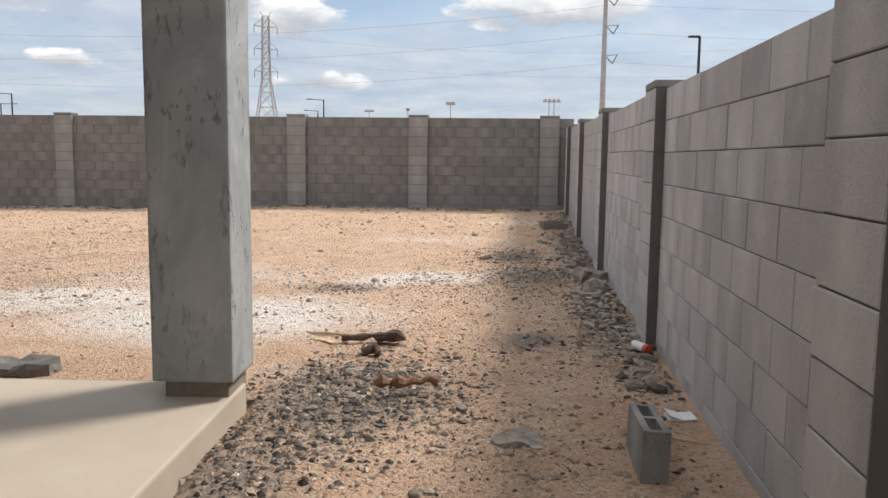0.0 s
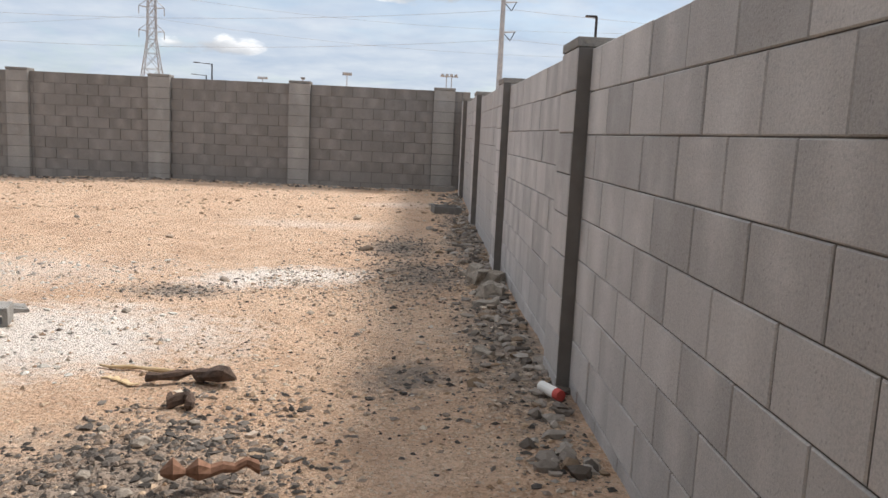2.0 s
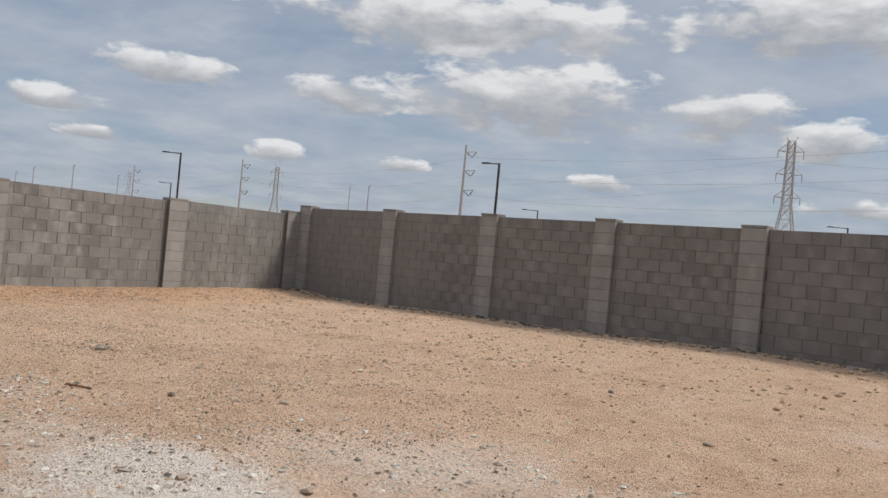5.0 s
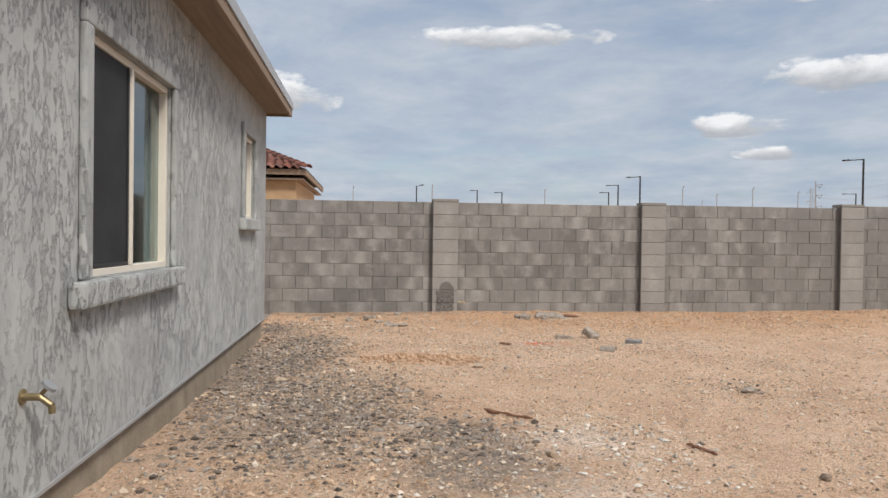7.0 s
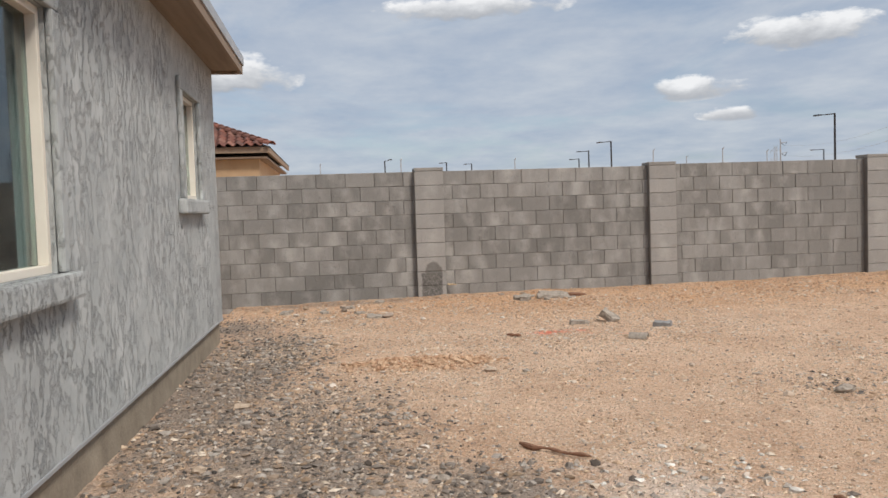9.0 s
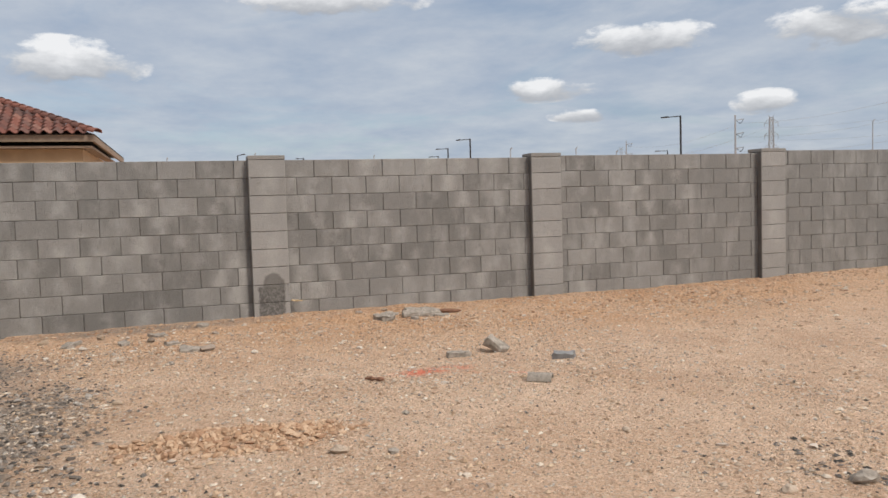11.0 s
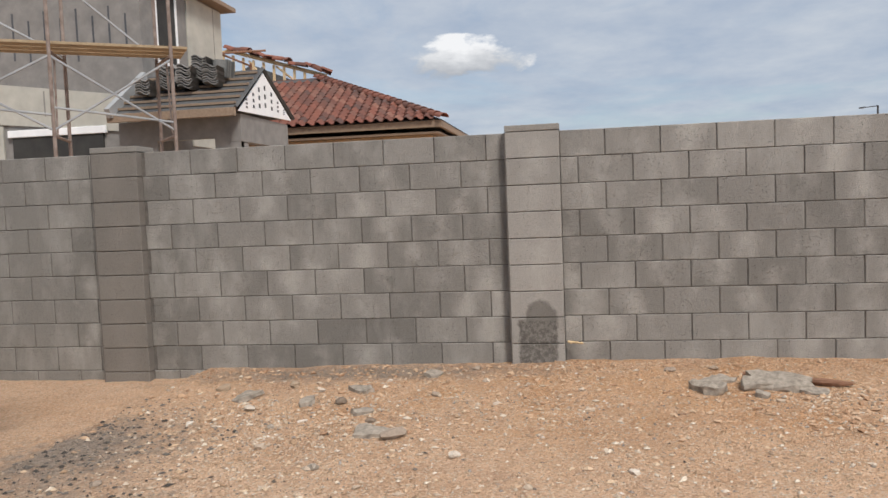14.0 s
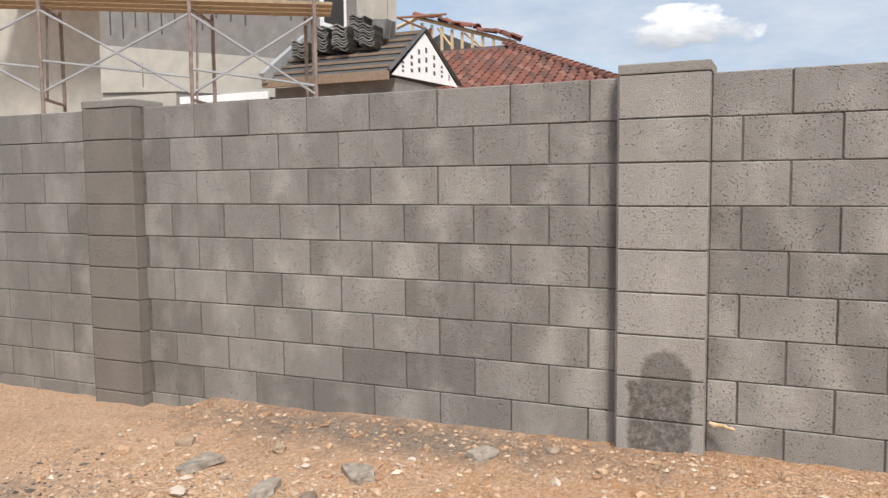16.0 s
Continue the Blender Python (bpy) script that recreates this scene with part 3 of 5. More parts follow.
def block_wall(name, label, place, bays, piers, thick, bottom, block_mat, pier_mats, keep, cap_over=0.004, shade_side=0, mortar=None, gap=0.0085, unit=BLOCK):
    """A wall of running-bond blocks. In its own axes it runs along x and its yard face looks along -y at y = 0.
    bays: (from, to, top, joint phase); piers: (from, to, top, proud); keep: stretch in which blocks are single objects."""
    root = empty(name, place)
    tagged(root, label, "block wall", kind="structure")
    rng = random.Random(name)
    core = bmesh.new()
    for lo, hi, top, _ in bays:
        box(core, (lo, 0.007, bottom), (hi, thick - 0.007, top - 0.006))
    for lo, hi, top, proud in piers:
        box(core, (lo + 0.008, -proud + 0.008, bottom), (hi - 0.008, thick + 0.05, top - 0.004))
    part("mortar", core, mortar or M_MORTAR, root)
    rest_v, rest_f = [], []
    for lo, hi, top, phase in bays:
        rows = int(math.ceil((top - bottom) / COURSE))
        for r in range(rows):
            zc = top - (r + 0.5) * COURSE
            off = phase + (unit / 2 if r % 2 else 0.0)
            first = math.floor((lo - off) / unit)
            x = off + first * unit
            while x < hi - 0.01:
                a, b = max(x, lo), min(x + unit, hi)
                x += unit
                if b - a < 0.03:
                    continue
                mid = (a + b) / 2
                length, height = b - a - gap, COURSE - gap * 0.5
                shift = rng.uniform(-0.0025, 0.0025)
                if keep[0] <= mid <= keep[1]:
                    late_blocks.append((root, "block", chamfered(length, height, thick), block_mat, (mid, thick / 2 + shift, zc), rng.uniform(-0.25, 0.25)))
                else:
                    me = chamfered(length, height, thick)
                    s = len(rest_v)
                    rest_v += [(v.co.x + mid, v.co.y + thick / 2 + shift, v.co.z + zc) for v in me.vertices]
                    rest_f += [tuple(i + s for i in p.vertices) for p in me.polygons]
    if rest_v:
        me = bpy.data.meshes.new("far_blocks")
        me.from_pydata(rest_v, [], rest_f)
        me.materials.append(block_mat)
        ob = new("far_blocks", me)
        ob.parent = root
        tagged(ob, kind="stuff")
    for n, (lo, hi, top, proud) in enumerate(piers):
        pier_mat = pier_mats.get(n, pier_mats[-1])
        p = empty("pilaster")
        p.parent = root
        rows = int(math.ceil((top - bottom) / COURSE))
        for r in range(rows):
            late_blocks.append((p, "block", chamfered(hi - lo, COURSE - 0.006, thick + proud + 0.05), pier_mat,
                                ((lo + hi) / 2, (thick + 0.05 - proud) / 2 + rng.uniform(-0.002, 0.002), top - (r + 0.5) * COURSE), rng.uniform(-0.3, 0.3)))
        bm = boxes(((lo - cap_over, -proud - cap_over, top + 0.001), (hi + cap_over, thick + 0.05 + cap_over, top + 0.048)), bevel=0.006)
        # added thin dark sheet on one side of the pilaster imitates its shade
        if shade_side:
            at = lo if shade_side < 0 else hi
            part("side_shade", boxes(((at - 0.004 + 0.003 * shade_side, -proud + 0.004, bottom), (at + 0.004 + 0.003 * shade_side, -0.001, top - 0.002))), M_SIDE_SHADE, p, "dark sheet standing in for shade on the pilaster side")
        part("cap", bm, M_CAP, p, "flat grey cap block")
    return root


# west wall: yard face at x = -14.56, local x runs along world y
WEST_TOP = 2.012
wp = [-3.55, -0.11, 3.324, 6.757, 10.22, 13.70, 16.78]
bays, piers = [], []
phases = {3.324: 4.973 - 0.0, 6.757: 7.298 + BLOCK / 2}
for i, s in enumerate(wp):
    e = s + 0.405
    top = WEST_TOP + {5: 0.035, 6: 0.09}.get(i, 0.0)
    piers.append((s, e if i < 6 else 17.42, top, 0.08))
    if i < 6:
        bays.append((e, wp[i + 1], WEST_TOP + {4: 0.02, 5: 0.06}.get(i, 0.0), phases.get(s, e + 0.11)))
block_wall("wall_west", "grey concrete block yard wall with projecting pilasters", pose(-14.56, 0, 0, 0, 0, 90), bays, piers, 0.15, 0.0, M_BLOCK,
           {-1: M_PIER, 2: M_PIER_DARK}, (3.0, 12.6), shade_side=-1)

# far wall: yard face at y = 17.33
far_l = [-14.22, -11.22, -8.36, -5.71, -3.065, -0.41, 2.36]
bays, piers = [], []
for i, s in enumerate(far_l):
    e = s + 0.405
    piers.append((s, e, 2.432, 0.08))
    if i < 6:
        bays.append((e, far_l[i + 1], 2.426, {-3.065: -0.603 + BLOCK / 2, -0.41: 0.19 + BLOCK / 2}.get(s, e + 0.27)))
bays.append((2.765, 3.06, 2.426, 2.9))
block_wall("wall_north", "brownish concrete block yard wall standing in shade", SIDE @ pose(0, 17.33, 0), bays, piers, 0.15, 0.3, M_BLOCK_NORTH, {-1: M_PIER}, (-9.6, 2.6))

# right-hand wall: yard face at x = 2.915, local x runs against world y
east = [(2.36, 2.05), (5.68, 2.042), (9.12, 2.085), (12.55, 2.14), (15.85, 2.2)]
bays, piers = [], []
for i, (s, top) in enumerate(east):
    piers.append((-(s + 0.40), -s, top, 0.07))
    nxt = east[i + 1][0] if i < 4 else 17.24
    bays.append((-nxt, -(s + 0.40), (2.036, 2.06, 2.11, 2.165, 2.2)[i], -3.92))
bays.append((-2.36, 3.0, 2.036, -3.92))
block_wall("wall_east", "smooth grey concrete block yard wall with pilasters", SIDE @ pose(2.922, 0, 0, 0, 0, -90), bays, piers, 0.15, 0.0, M_BLOCK_GREY, {-1: M_BLOCK_GREY}, (-9.4, -1.2), shade_side=1, mortar=M_MORTAR, gap=0.008, unit=0.39)

# ---- the house being plastered ----
HX0, HX1, HY = -11.49, -4.0, 4.48
EAVE = 2.88


def wall_with_holes(lo, hi, z0, z1, holes, place, depth):
    """A wall panel in x, z with rectangular openings through it, its face at y = 0 and its back at -depth."""
    xs = sorted({lo, hi, *[v for h in holes for v in h[:2]]})
    zs = sorted({z0, z1, *[v for h in holes for v in h[2:]]})
    bm = bmesh.new()
    for i in range(len(xs) - 1):
        for j in range(len(zs) - 1):
            cx, cz = (xs[i] + xs[i + 1]) / 2, (zs[j] + zs[j + 1]) / 2
            if any(h[0] < cx < h[1] and h[2] < cz < h[3] for h in holes):
                continue
            box(bm, (xs[i], -depth, zs[j]), (xs[i + 1], 0, zs[j + 1]))
    bmesh.ops.remove_doubles(bm, verts=bm.verts, dist=1e-5)
    inner = [f for f in bm.faces if len([g for g in bm.faces if g is not f and (g.calc_center_median() - f.calc_center_median()).length < 1e-5]) > 0]
    bmesh.ops.delete(bm, geom=inner, context="FACES_ONLY")
    bm.transform(place)
    return bm


W1 = (-6.90, -5.42, 1.225, 2.34)
W2 = (-10.45, -9.75, 1.60, 2.44)
holes = [W1, W2]
house = tagged(empty("wall_house"), "grey scratch-coat stucco back wall of a house", "house wall", kind="structure")
part("stucco_coat", wall_with_holes(HX0, HX1, 0.43, EAVE + 0.02, holes, Matrix.Translation((0, HY, 0)), 0.16), M_STUCCO, house)
part("side_wall", boxes(((HX0, -9.0, 0.43), (HX0 + 0.16, HY - 0.16, EAVE + 0.02))), M_STUCCO, house)
part("patio_side_wall", boxes(((HX1 - 0.16, 0.5, 0.43), (HX1, HY - 0.16, EAVE + 0.02))), M_STUCCO, house)
part("patio_back_wall", boxes(((HX1, 0.34, 0.43), (-1.60, 0.5, EAVE + 0.02))), M_STUCCO, house)
part("east_wall", boxes(((-1.76, -9.0, 0.43), (-1.60, 0.34, EAVE + 0.02))), M_STUCCO, house)
part("rear_wall", boxes(((HX0 + 0.16, -9.0, 0.43), (-1.76, -8.84, EAVE + 0.02))), M_STUCCO, house)
part("footing", boxes(((HX0 + 0.03, 0.52, 0.05), (HX1 - 0.03, HY - 0.03, 0.428)), ((HX0 + 0.03, -8.97, 0.05), (-1.64, 0.50, 0.428))), M_FOOTING, house, "stained bare concrete footing")
part("weep_screed", boxes(((HX0 - 0.004, HY - 0.02, 0.418), (HX1, HY + 0.006, 0.436))), M_FLASH, house)


def window(name, hole, split_at, label):
    x0, x1, z0, z1 = hole
    w = tagged(empty(name), label, "window", kind="structure")
    y0, y1 = HY - 0.09, HY - 0.02
    f = 0.035
    part("window_frame", boxes(((x0, y0, z0), (x1, y1, z0 + f)), ((x0, y0, z1 - f), (x1, y1, z1)), ((x0, y0, z0 + f), (x0 + f, y1, z1 - f)), ((x1 - f, y0, z0 + f), (x1, y1, z1 - f)), bevel=0.004), M_VINYL, w)
    if split_at:
        part("mullion", boxes(((split_at - 0.022, y0 + 0.01, z0 + f), (split_at + 0.022, y1 + 0.006, z1 - f)), bevel=0.004), M_VINYL, w)
        part("insect_screen", boxes(((split_at + 0.024, y1 - 0.018, z0 + f + 0.002), (x1 - f - 0.002, y1 - 0.012, z1 - f - 0.002))), M_SCREEN, w, "dark mesh insect screen")
        part("screen_frame", boxes(((split_at + 0.024, y1 - 0.02, z0 + f + 0.002), (split_at + 0.045, y1 - 0.004, z1 - f - 0.002)), ((split_at + 0.045, y1 - 0.02, z0 + f + 0.002), (x1 - f - 0.002, y1 - 0.004, z0 + f + 0.022)), bevel=0.002), M_BLACK, w)
    g = part("pane", boxes(((x0 + f, y0 + 0.02, z0 + f), ((split_at - 0.022) if split_at else (x1 - f), y0 + 0.026, z1 - f))), M_GLASS, w, "clear greenish glass pane")
    g.visible_shadow = False
    if split_at:
        g = part("pane", boxes(((split_at + 0.022, y0 + 0.02, z0 + f), (x1 - f, y0 + 0.026, z1 - f))), M_GLASS, w)
        g.visible_shadow = False
    # plaster surround and ledge
    t, p = 0.10, 0.035
    bm = boxes(((x0 - t, HY + 0.002, z1), (x1 + t, HY + p, z1 + t)), ((x0 - t, HY + 0.002, z0), (x0, HY + p, z1)), ((x1, HY + 0.002, z0), (x1 + t, HY + p, z1)), bevel=0.012)
    part("plaster_surround", bm, M_STUCCO, w)
    part("window_sill", boxes(((x0 - 0.15, HY + 0.002, z0 - 0.12), (x1 + 0.22, HY + 0.07, z0 - 0.003)), bevel=0.018), M_STUCCO, w, "thick plastered window ledge")
    part("room_back", boxes(((x0 - 0.3, HY - 1.5, z0 - 0.6), (x1 + 0.3, HY - 1.46, z1 + 0.2))), M_DARK, w)
    return w


window("window_1", W1, -6.155, "beige vinyl slider window with dark insect screen")
window("window_2", W2, None, "small beige vinyl window in plaster surround")

# garden tap low on the back wall
tap = tagged(empty("garden_tap", pose(-4.78, HY, 0.83)), "small brass garden tap on the plastered wall", "tap")
part("pipe", tube(bmesh.new(), (0, -0.01, 0), (0, 0.07, 0), 0.014, sides=10), M_BRASS, tap)
part("spout", tubes([((0, 0.06, 0.004), (0, 0.105, -0.03)), ((0, 0.105, -0.028), (0, 0.108, -0.06))], 0.013, 10), M_BRASS, tap)
part("stem", tube(bmesh.new(), (0, 0.065, 0.005), (0, 0.095, 0.04), 0.008, sides=8), M_BRASS, tap)
part("wheel_handle", tube(bmesh.new(), (0, 0.093, 0.036), (0, 0.101, 0.046), 0.03, sides=12), M_GALV, tap, "grey wheel handle")
part("wall_flange", tube(bmesh.new(), (0, 0.0, 0), (0, 0.008, 0), 0.03, sides=14), M_BRASS, tap)

# roof edge, soffit and slopes over house and patio
roof = tagged(empty("house_roof"), "low felted roof with bare wooden fascia", "roof", kind="structure")
OV = 0.30
part("fascia", boxes(((HX0 - 0.05, HY + OV - 0.04, EAVE - 0.01), (-1.2, HY + OV, EAVE + 0.12)), ((HX0 - 0.05, -9.3, EAVE - 0.01), (HX0 - 0.05 + 0.04, HY + OV - 0.042, EAVE + 0.12)), ((-1.24, -9.3, EAVE - 0.01), (-1.2, HY + OV - 0.042, EAVE + 0.12)), bevel=0.004), M_FASCIA, roof, "brown timber fascia board")
part("drip_edge", boxes(((HX0 - 0.05 - 0.012, HY + OV + 0.001, EAVE + 0.075), (-1.188, HY + OV + 0.012, EAVE + 0.165)), ((HX0 - 0.05 - 0.012, -9.3, EAVE + 0.075), (HX0 - 0.05 - 0.001, HY + OV, EAVE + 0.165))), M_FLASH, roof, "grey metal drip edge")
part("soffit", boxes(((HX0 - 0.05 + 0.042, -9.3, EAVE + 0.021), (-1.242, HY + OV - 0.042, EAVE + 0.05))), M_FASCIA, roof)
bm = bmesh.new()
q = [bm.verts.new(v) for v in ((HX0 - 0.05, HY + OV, EAVE + 0.165), (-1.19, HY + OV, EAVE + 0.165), (-1.19, -9.3, EAVE + 0.165), (HX0 - 0.05, -9.3, EAVE + 0.165), (-7.5, -2.4, EAVE + 1.7), (-5.2, -2.4, EAVE + 1.7))]
for idx in ((0, 1, 5, 4), (1, 2, 5), (2, 3, 4, 5), (3, 0, 4), (3, 2, 1, 0)):
    bm.faces.new([q[i] for i in idx])
part("roof_slope", bm, M_UNDER, roof)

# patio
part("patio_slab", boxes(((HX1 + 0.002, 0.502, 0.02), (SLAB_X, SLAB_Y, SLAB_TOP)), bevel=0.012), M_SLAB, None, "smooth pale concrete patio slab", "structure")
bpy.data.objects["patio_slab"]["category"] = "patio slab"
col = tagged(empty("patio_column"), "square grey plastered column standing on the patio slab", "column")
part("shaft", boxes(((-1.925, 3.905, 0.462), (-1.56, 4.25, 2.62)), bevel=0.014), M_COLUMN, col)
part("base", boxes(((-1.875, 3.935, 0.37), (-1.59, 4.21, 0.461))), M_FOOTING, col, "bare post foot")
beam = tagged(empty("patio_beam"), "grey plastered beam carrying the patio roof", "beam", kind="structure")
part("front_beam", boxes(((HX1 + 0.002, 3.905, 2.622), (-1.56, 4.25, 2.92))), M_COLUMN, beam)
part("side_beam", boxes(((-1.925, 0.502, 2.622), (-1.56, 3.903, 2.92))), M_COLUMN, beam)

# ---- loose things in the yard ----
def on_ground(x, y, dz=0.0):
    return Vector((x, y, ground_full(x, y) + dz))


def on_side(x, y, dz=0.0):
    return on_ground(*S(x, y), dz)


def hollow_block(name, label, length, width, height, cells, m, material, broken=False):
    """A concrete block with its cells going right through along z."""
    bm = bmesh.new()
    w = 0.028
    xs = [-length / 2]
    step_x = (length - w) / cells
    for i in range(cells):
        xs += [-length / 2 + i * step_x + w, -length / 2 + (i + 1) * step_x]
    xs.append(length / 2)
    box(bm, (-length / 2, -width / 2, 0), (length / 2, -width / 2 + w, height), 0.004)
    if not broken:
        box(bm, (-length / 2, width / 2 - w, 0), (length / 2, width / 2, height), 0.004)
    for i in range(0, len(xs), 2):
        box(bm, (xs[i], -width / 2 + w - 0.002, 0.001), (xs[i + 1], width / 2 - w + 0.002, height - 0.001))
    ob = part(name, bm, material, None, label)
    ob["category"] = "concrete block"
    ob.matrix_world = m
    return ob


hollow_block("hollow_block", "grey hollow concrete block standing on dirt beside the wall", 0.395, 0.10, 0.20, 2, Matrix.Translation(on_side(2.555, 3.66, -0.012)) @ pose(0, 0, 0, 2, 3, 86), M_BLOCK)
hollow_block("hollow_block", "grey hollow concrete block lying on its side in lime dust", 0.395, 0.12, 0.19, 1, Matrix.Translation(on_side(-0.62, 6.78, 0.055)) @ pose(0, 0, 0, 90, 0, 14), M_BLOCK)
hollow_block("broken_block", "broken grey concrete block piece with one open cell", 0.32, 0.14, 0.07, 1, Matrix.Translation(on_side(-0.50, 6.28, -0.006)) @ pose(0, 0, 0, 3, -2, 12), M_BLOCK, True)


def slab_piece(name, label, category, lx, ly, lz, seed, m, material):
    """A broken flat piece with a ragged outline."""
    rng = random.Random(seed)
    n = 11
    bm = bmesh.new()
    top, low = [], []
    for i in range(n):
        a = 2 * math.pi * i / n
        r = 1 / max(abs(math.cos(a)) ** 1.0, abs(math.sin(a)) ** 1.0) * rng.uniform(0.72, 1.0)
        r = min(r, 1.25)
        x, y = math.cos(a) * r * lx / 2, math.sin(a) * r * ly / 2
        top.append(bm.verts.new((x * 0.95, y * 0.95, lz * rng.uniform(0.8, 1.15))))
        low.append(bm.verts.new((x, y, 0)))
    c = bm.verts.new((0, 0, lz * 1.05))
    for i in range(n):
        j = (i + 1) % n
        bm.faces.new((low[i], low[j], top[j], top[i]))
        bm.faces.new((top[i], top[j], c))
    bm.faces.new(low[::-1])
    bmesh.ops.subdivide_edges(bm, edges=bm.edges[:], cuts=1, use_grid_fill=True)
    for v in bm.verts:
        v.co += Vector((noise.noise(v.co * 14 + Vector((seed, 0, 0))), noise.noise(v.co * 14 + Vector((0, seed, 3))), noise.noise(v.co * 14 + Vector((2, 0, seed))))) * min(lx, ly) * 0.13
    ob = part(name, bm, material, None, label)
    ob["category"] = category
    ob.matrix_world = m
    return ob


G = Matrix.Translation
slab_piece("block_piece", "flat broken block slab lying in lime dust", "concrete block", 0.36, 0.15, 0.06, 3, G(on_side(-0.58, 6.98, -0.005)) @ pose(0, 0, 0, 6, 4, 25), M_BLOCK)
slab_piece("step_slab", "flat grey concrete piece lying behind the slab", "concrete piece", 0.42, 0.24, 0.06, 5, G(on_side(-0.85, 4.66, 0.0)) @ pose(0, 0, 0, 0, 0, 6), M_BLOCK)
slab_piece("flat_stone", "flat grey mortar cake lying in the dirt", "mortar piece", 0.27, 0.19, 0.022, 7, G(on_side(2.02, 3.92, -0.004)) @ pose(0, 0, 0, 2, 0, 10), M_RUBBLE)
hollow_block("flat_block", "grey concrete block lying flat on the dirt", 0.39, 0.29, 0.10, 1, G(on_side(2.56, 13.75, -0.004)) @ pose(0, 0, 0, 2, 1, 6), M_BLOCK)
hollow_block("corner_block", "dark concrete block lying in the wall corner", 0.39, 0.19, 0.10, 2, G(on_side(2.6, 16.9, -0.004)) @ pose(0, 0, 0, 0, 0, 4), M_CAP)
# broken pieces by the sprayed mark
slab_piece("block_corner", "broken grey block corner propped at a slant", "concrete block", 0.24, 0.15, 0.075, 33, G(on_ground(-11.56, 8.52, 0.03)) @ pose(0, 0, 0, 10, 34, 62), M_RUBBLE)
slab_piece("block_piece", "flat broken block piece beside an orange sprayed mark", "concrete block", 0.24, 0.13, 0.045, 9, G(on_ground(-11.48, 8.18, -0.004)) @ pose(0, 0, 0, 0, 3, 82), M_RUBBLE)
slab_piece("tar_paper_scrap", "crumpled dark grey scrap lying on dirt", "scrap", 0.20, 0.13, 0.05, 13, G(on_ground(-11.05, 8.92, -0.006)) @ pose(0, 0, 0, 8, 5, 60), M_FELTPAPER)


def curved_shard(label, m, material):
    bm = bmesh.new()
    n, L, r0, r1 = 9, 0.17, 0.065, 0.05
    rings = []
    for i in range(n):
        a = math.pi * (0.1 + 0.8 * i / (n - 1))
        rings.append([bm.verts.new((s * L / 2, r * math.cos(a), r * math.sin(a))) for s in (-1, 1) for r in (r0, r1)])
    for a, b in zip(rings, rings[1:]):
        for i, j in ((0, 2), (2, 3), (3, 1), (1, 0)):
            bm.faces.new((a[i], a[j], b[j], b[i]))
    bm.faces.new((rings[0][0], rings[0][1], rings[0][3], rings[0][2]))
    bm.faces.new((rings[-1][0], rings[-1][2], rings[-1][3], rings[-1][1]))
    bmesh.ops.recalc_face_normals(bm, faces=bm.faces)
    ob = part("tile_shard", bm, material, None, label)
    ob["category"] = "tile shard"
    ob.matrix_world = m
    return ob


curved_shard("curved broken roof tile shard lying on dirt", G(on_ground(-10.36, 8.40, -0.005)) @ pose(0, 0, 0, 4, 0, 55), M_RUBBLE)

# crust of dropped mortar by the west wall
for cx, cy, lx, ly, sd in ((-13.62, 8.72, 0.2, 0.15, 41), (-13.9, 8.2, 0.18, 0.14, 42), (-13.55, 8.38, 0.14, 0.1, 43), (2.66, 7.75, 0.2, 0.13, 44), (2.6, 8.9, 0.18, 0.12, 45), (2.72, 9.35, 0.2, 0.14, 46), (2.55, 6.3, 0.14, 0.1, 47),
                           (-13.6, 4.95, 0.26, 0.16, 48), (-13.45, 5.45, 0.2, 0.13, 49), (-13.75, 5.75, 0.24, 0.15, 50), (-12.75, 6.1, 0.3, 0.16, 51), (-13.2, 5.9, 0.16, 0.1, 52), (-14.15, 6.2, 0.18, 0.12, 53)):
    slab_piece("mortar_chip", "flat chip of dropped mortar lying on dirt", "mortar piece", lx, ly, 0.03, sd, G((on_side if cx > -5 else on_ground)(cx, cy, -0.004)) @ pose(0, 0, 0, sd % 9, sd % 7, sd * 37), M_RUBBLE)["group"] = "mortar chips"
slab_piece("mortar_crust", "light grey crust of dropped mortar on dirt", "mortar crust", 0.50, 0.30, 0.07, 21, G(on_ground(-13.78, 8.52, -0.01)) @ pose(0, 0, 0, 7, 3, 80), M_RUBBLE)
slab_piece("mortar_crust", "small grey crust of dropped mortar on dirt", "mortar crust", 0.26, 0.22, 0.06, 22, G(on_ground(-13.70, 8.10, -0.008)) @ pose(0, 0, 0, 4, 0, 30), M_RUBBLE)
slab_piece("mortar_crust", "grey crust of dropped mortar beside the wall", "mortar crust", 0.34, 0.26, 0.12, 23, G(on_side(2.72, 8.55, -0.02)) @ pose(0, 0, 0, 0, 8, 20), M_RUBBLE)
slab_piece("mortar_crust", "pale crust of dropped mortar beside the wall", "mortar crust", 0.30, 0.22, 0.09, 24, G(on_side(2.74, 8.08, -0.02)) @ pose(0, 0, 0, 0, 6, 70), M_RUBBLE)


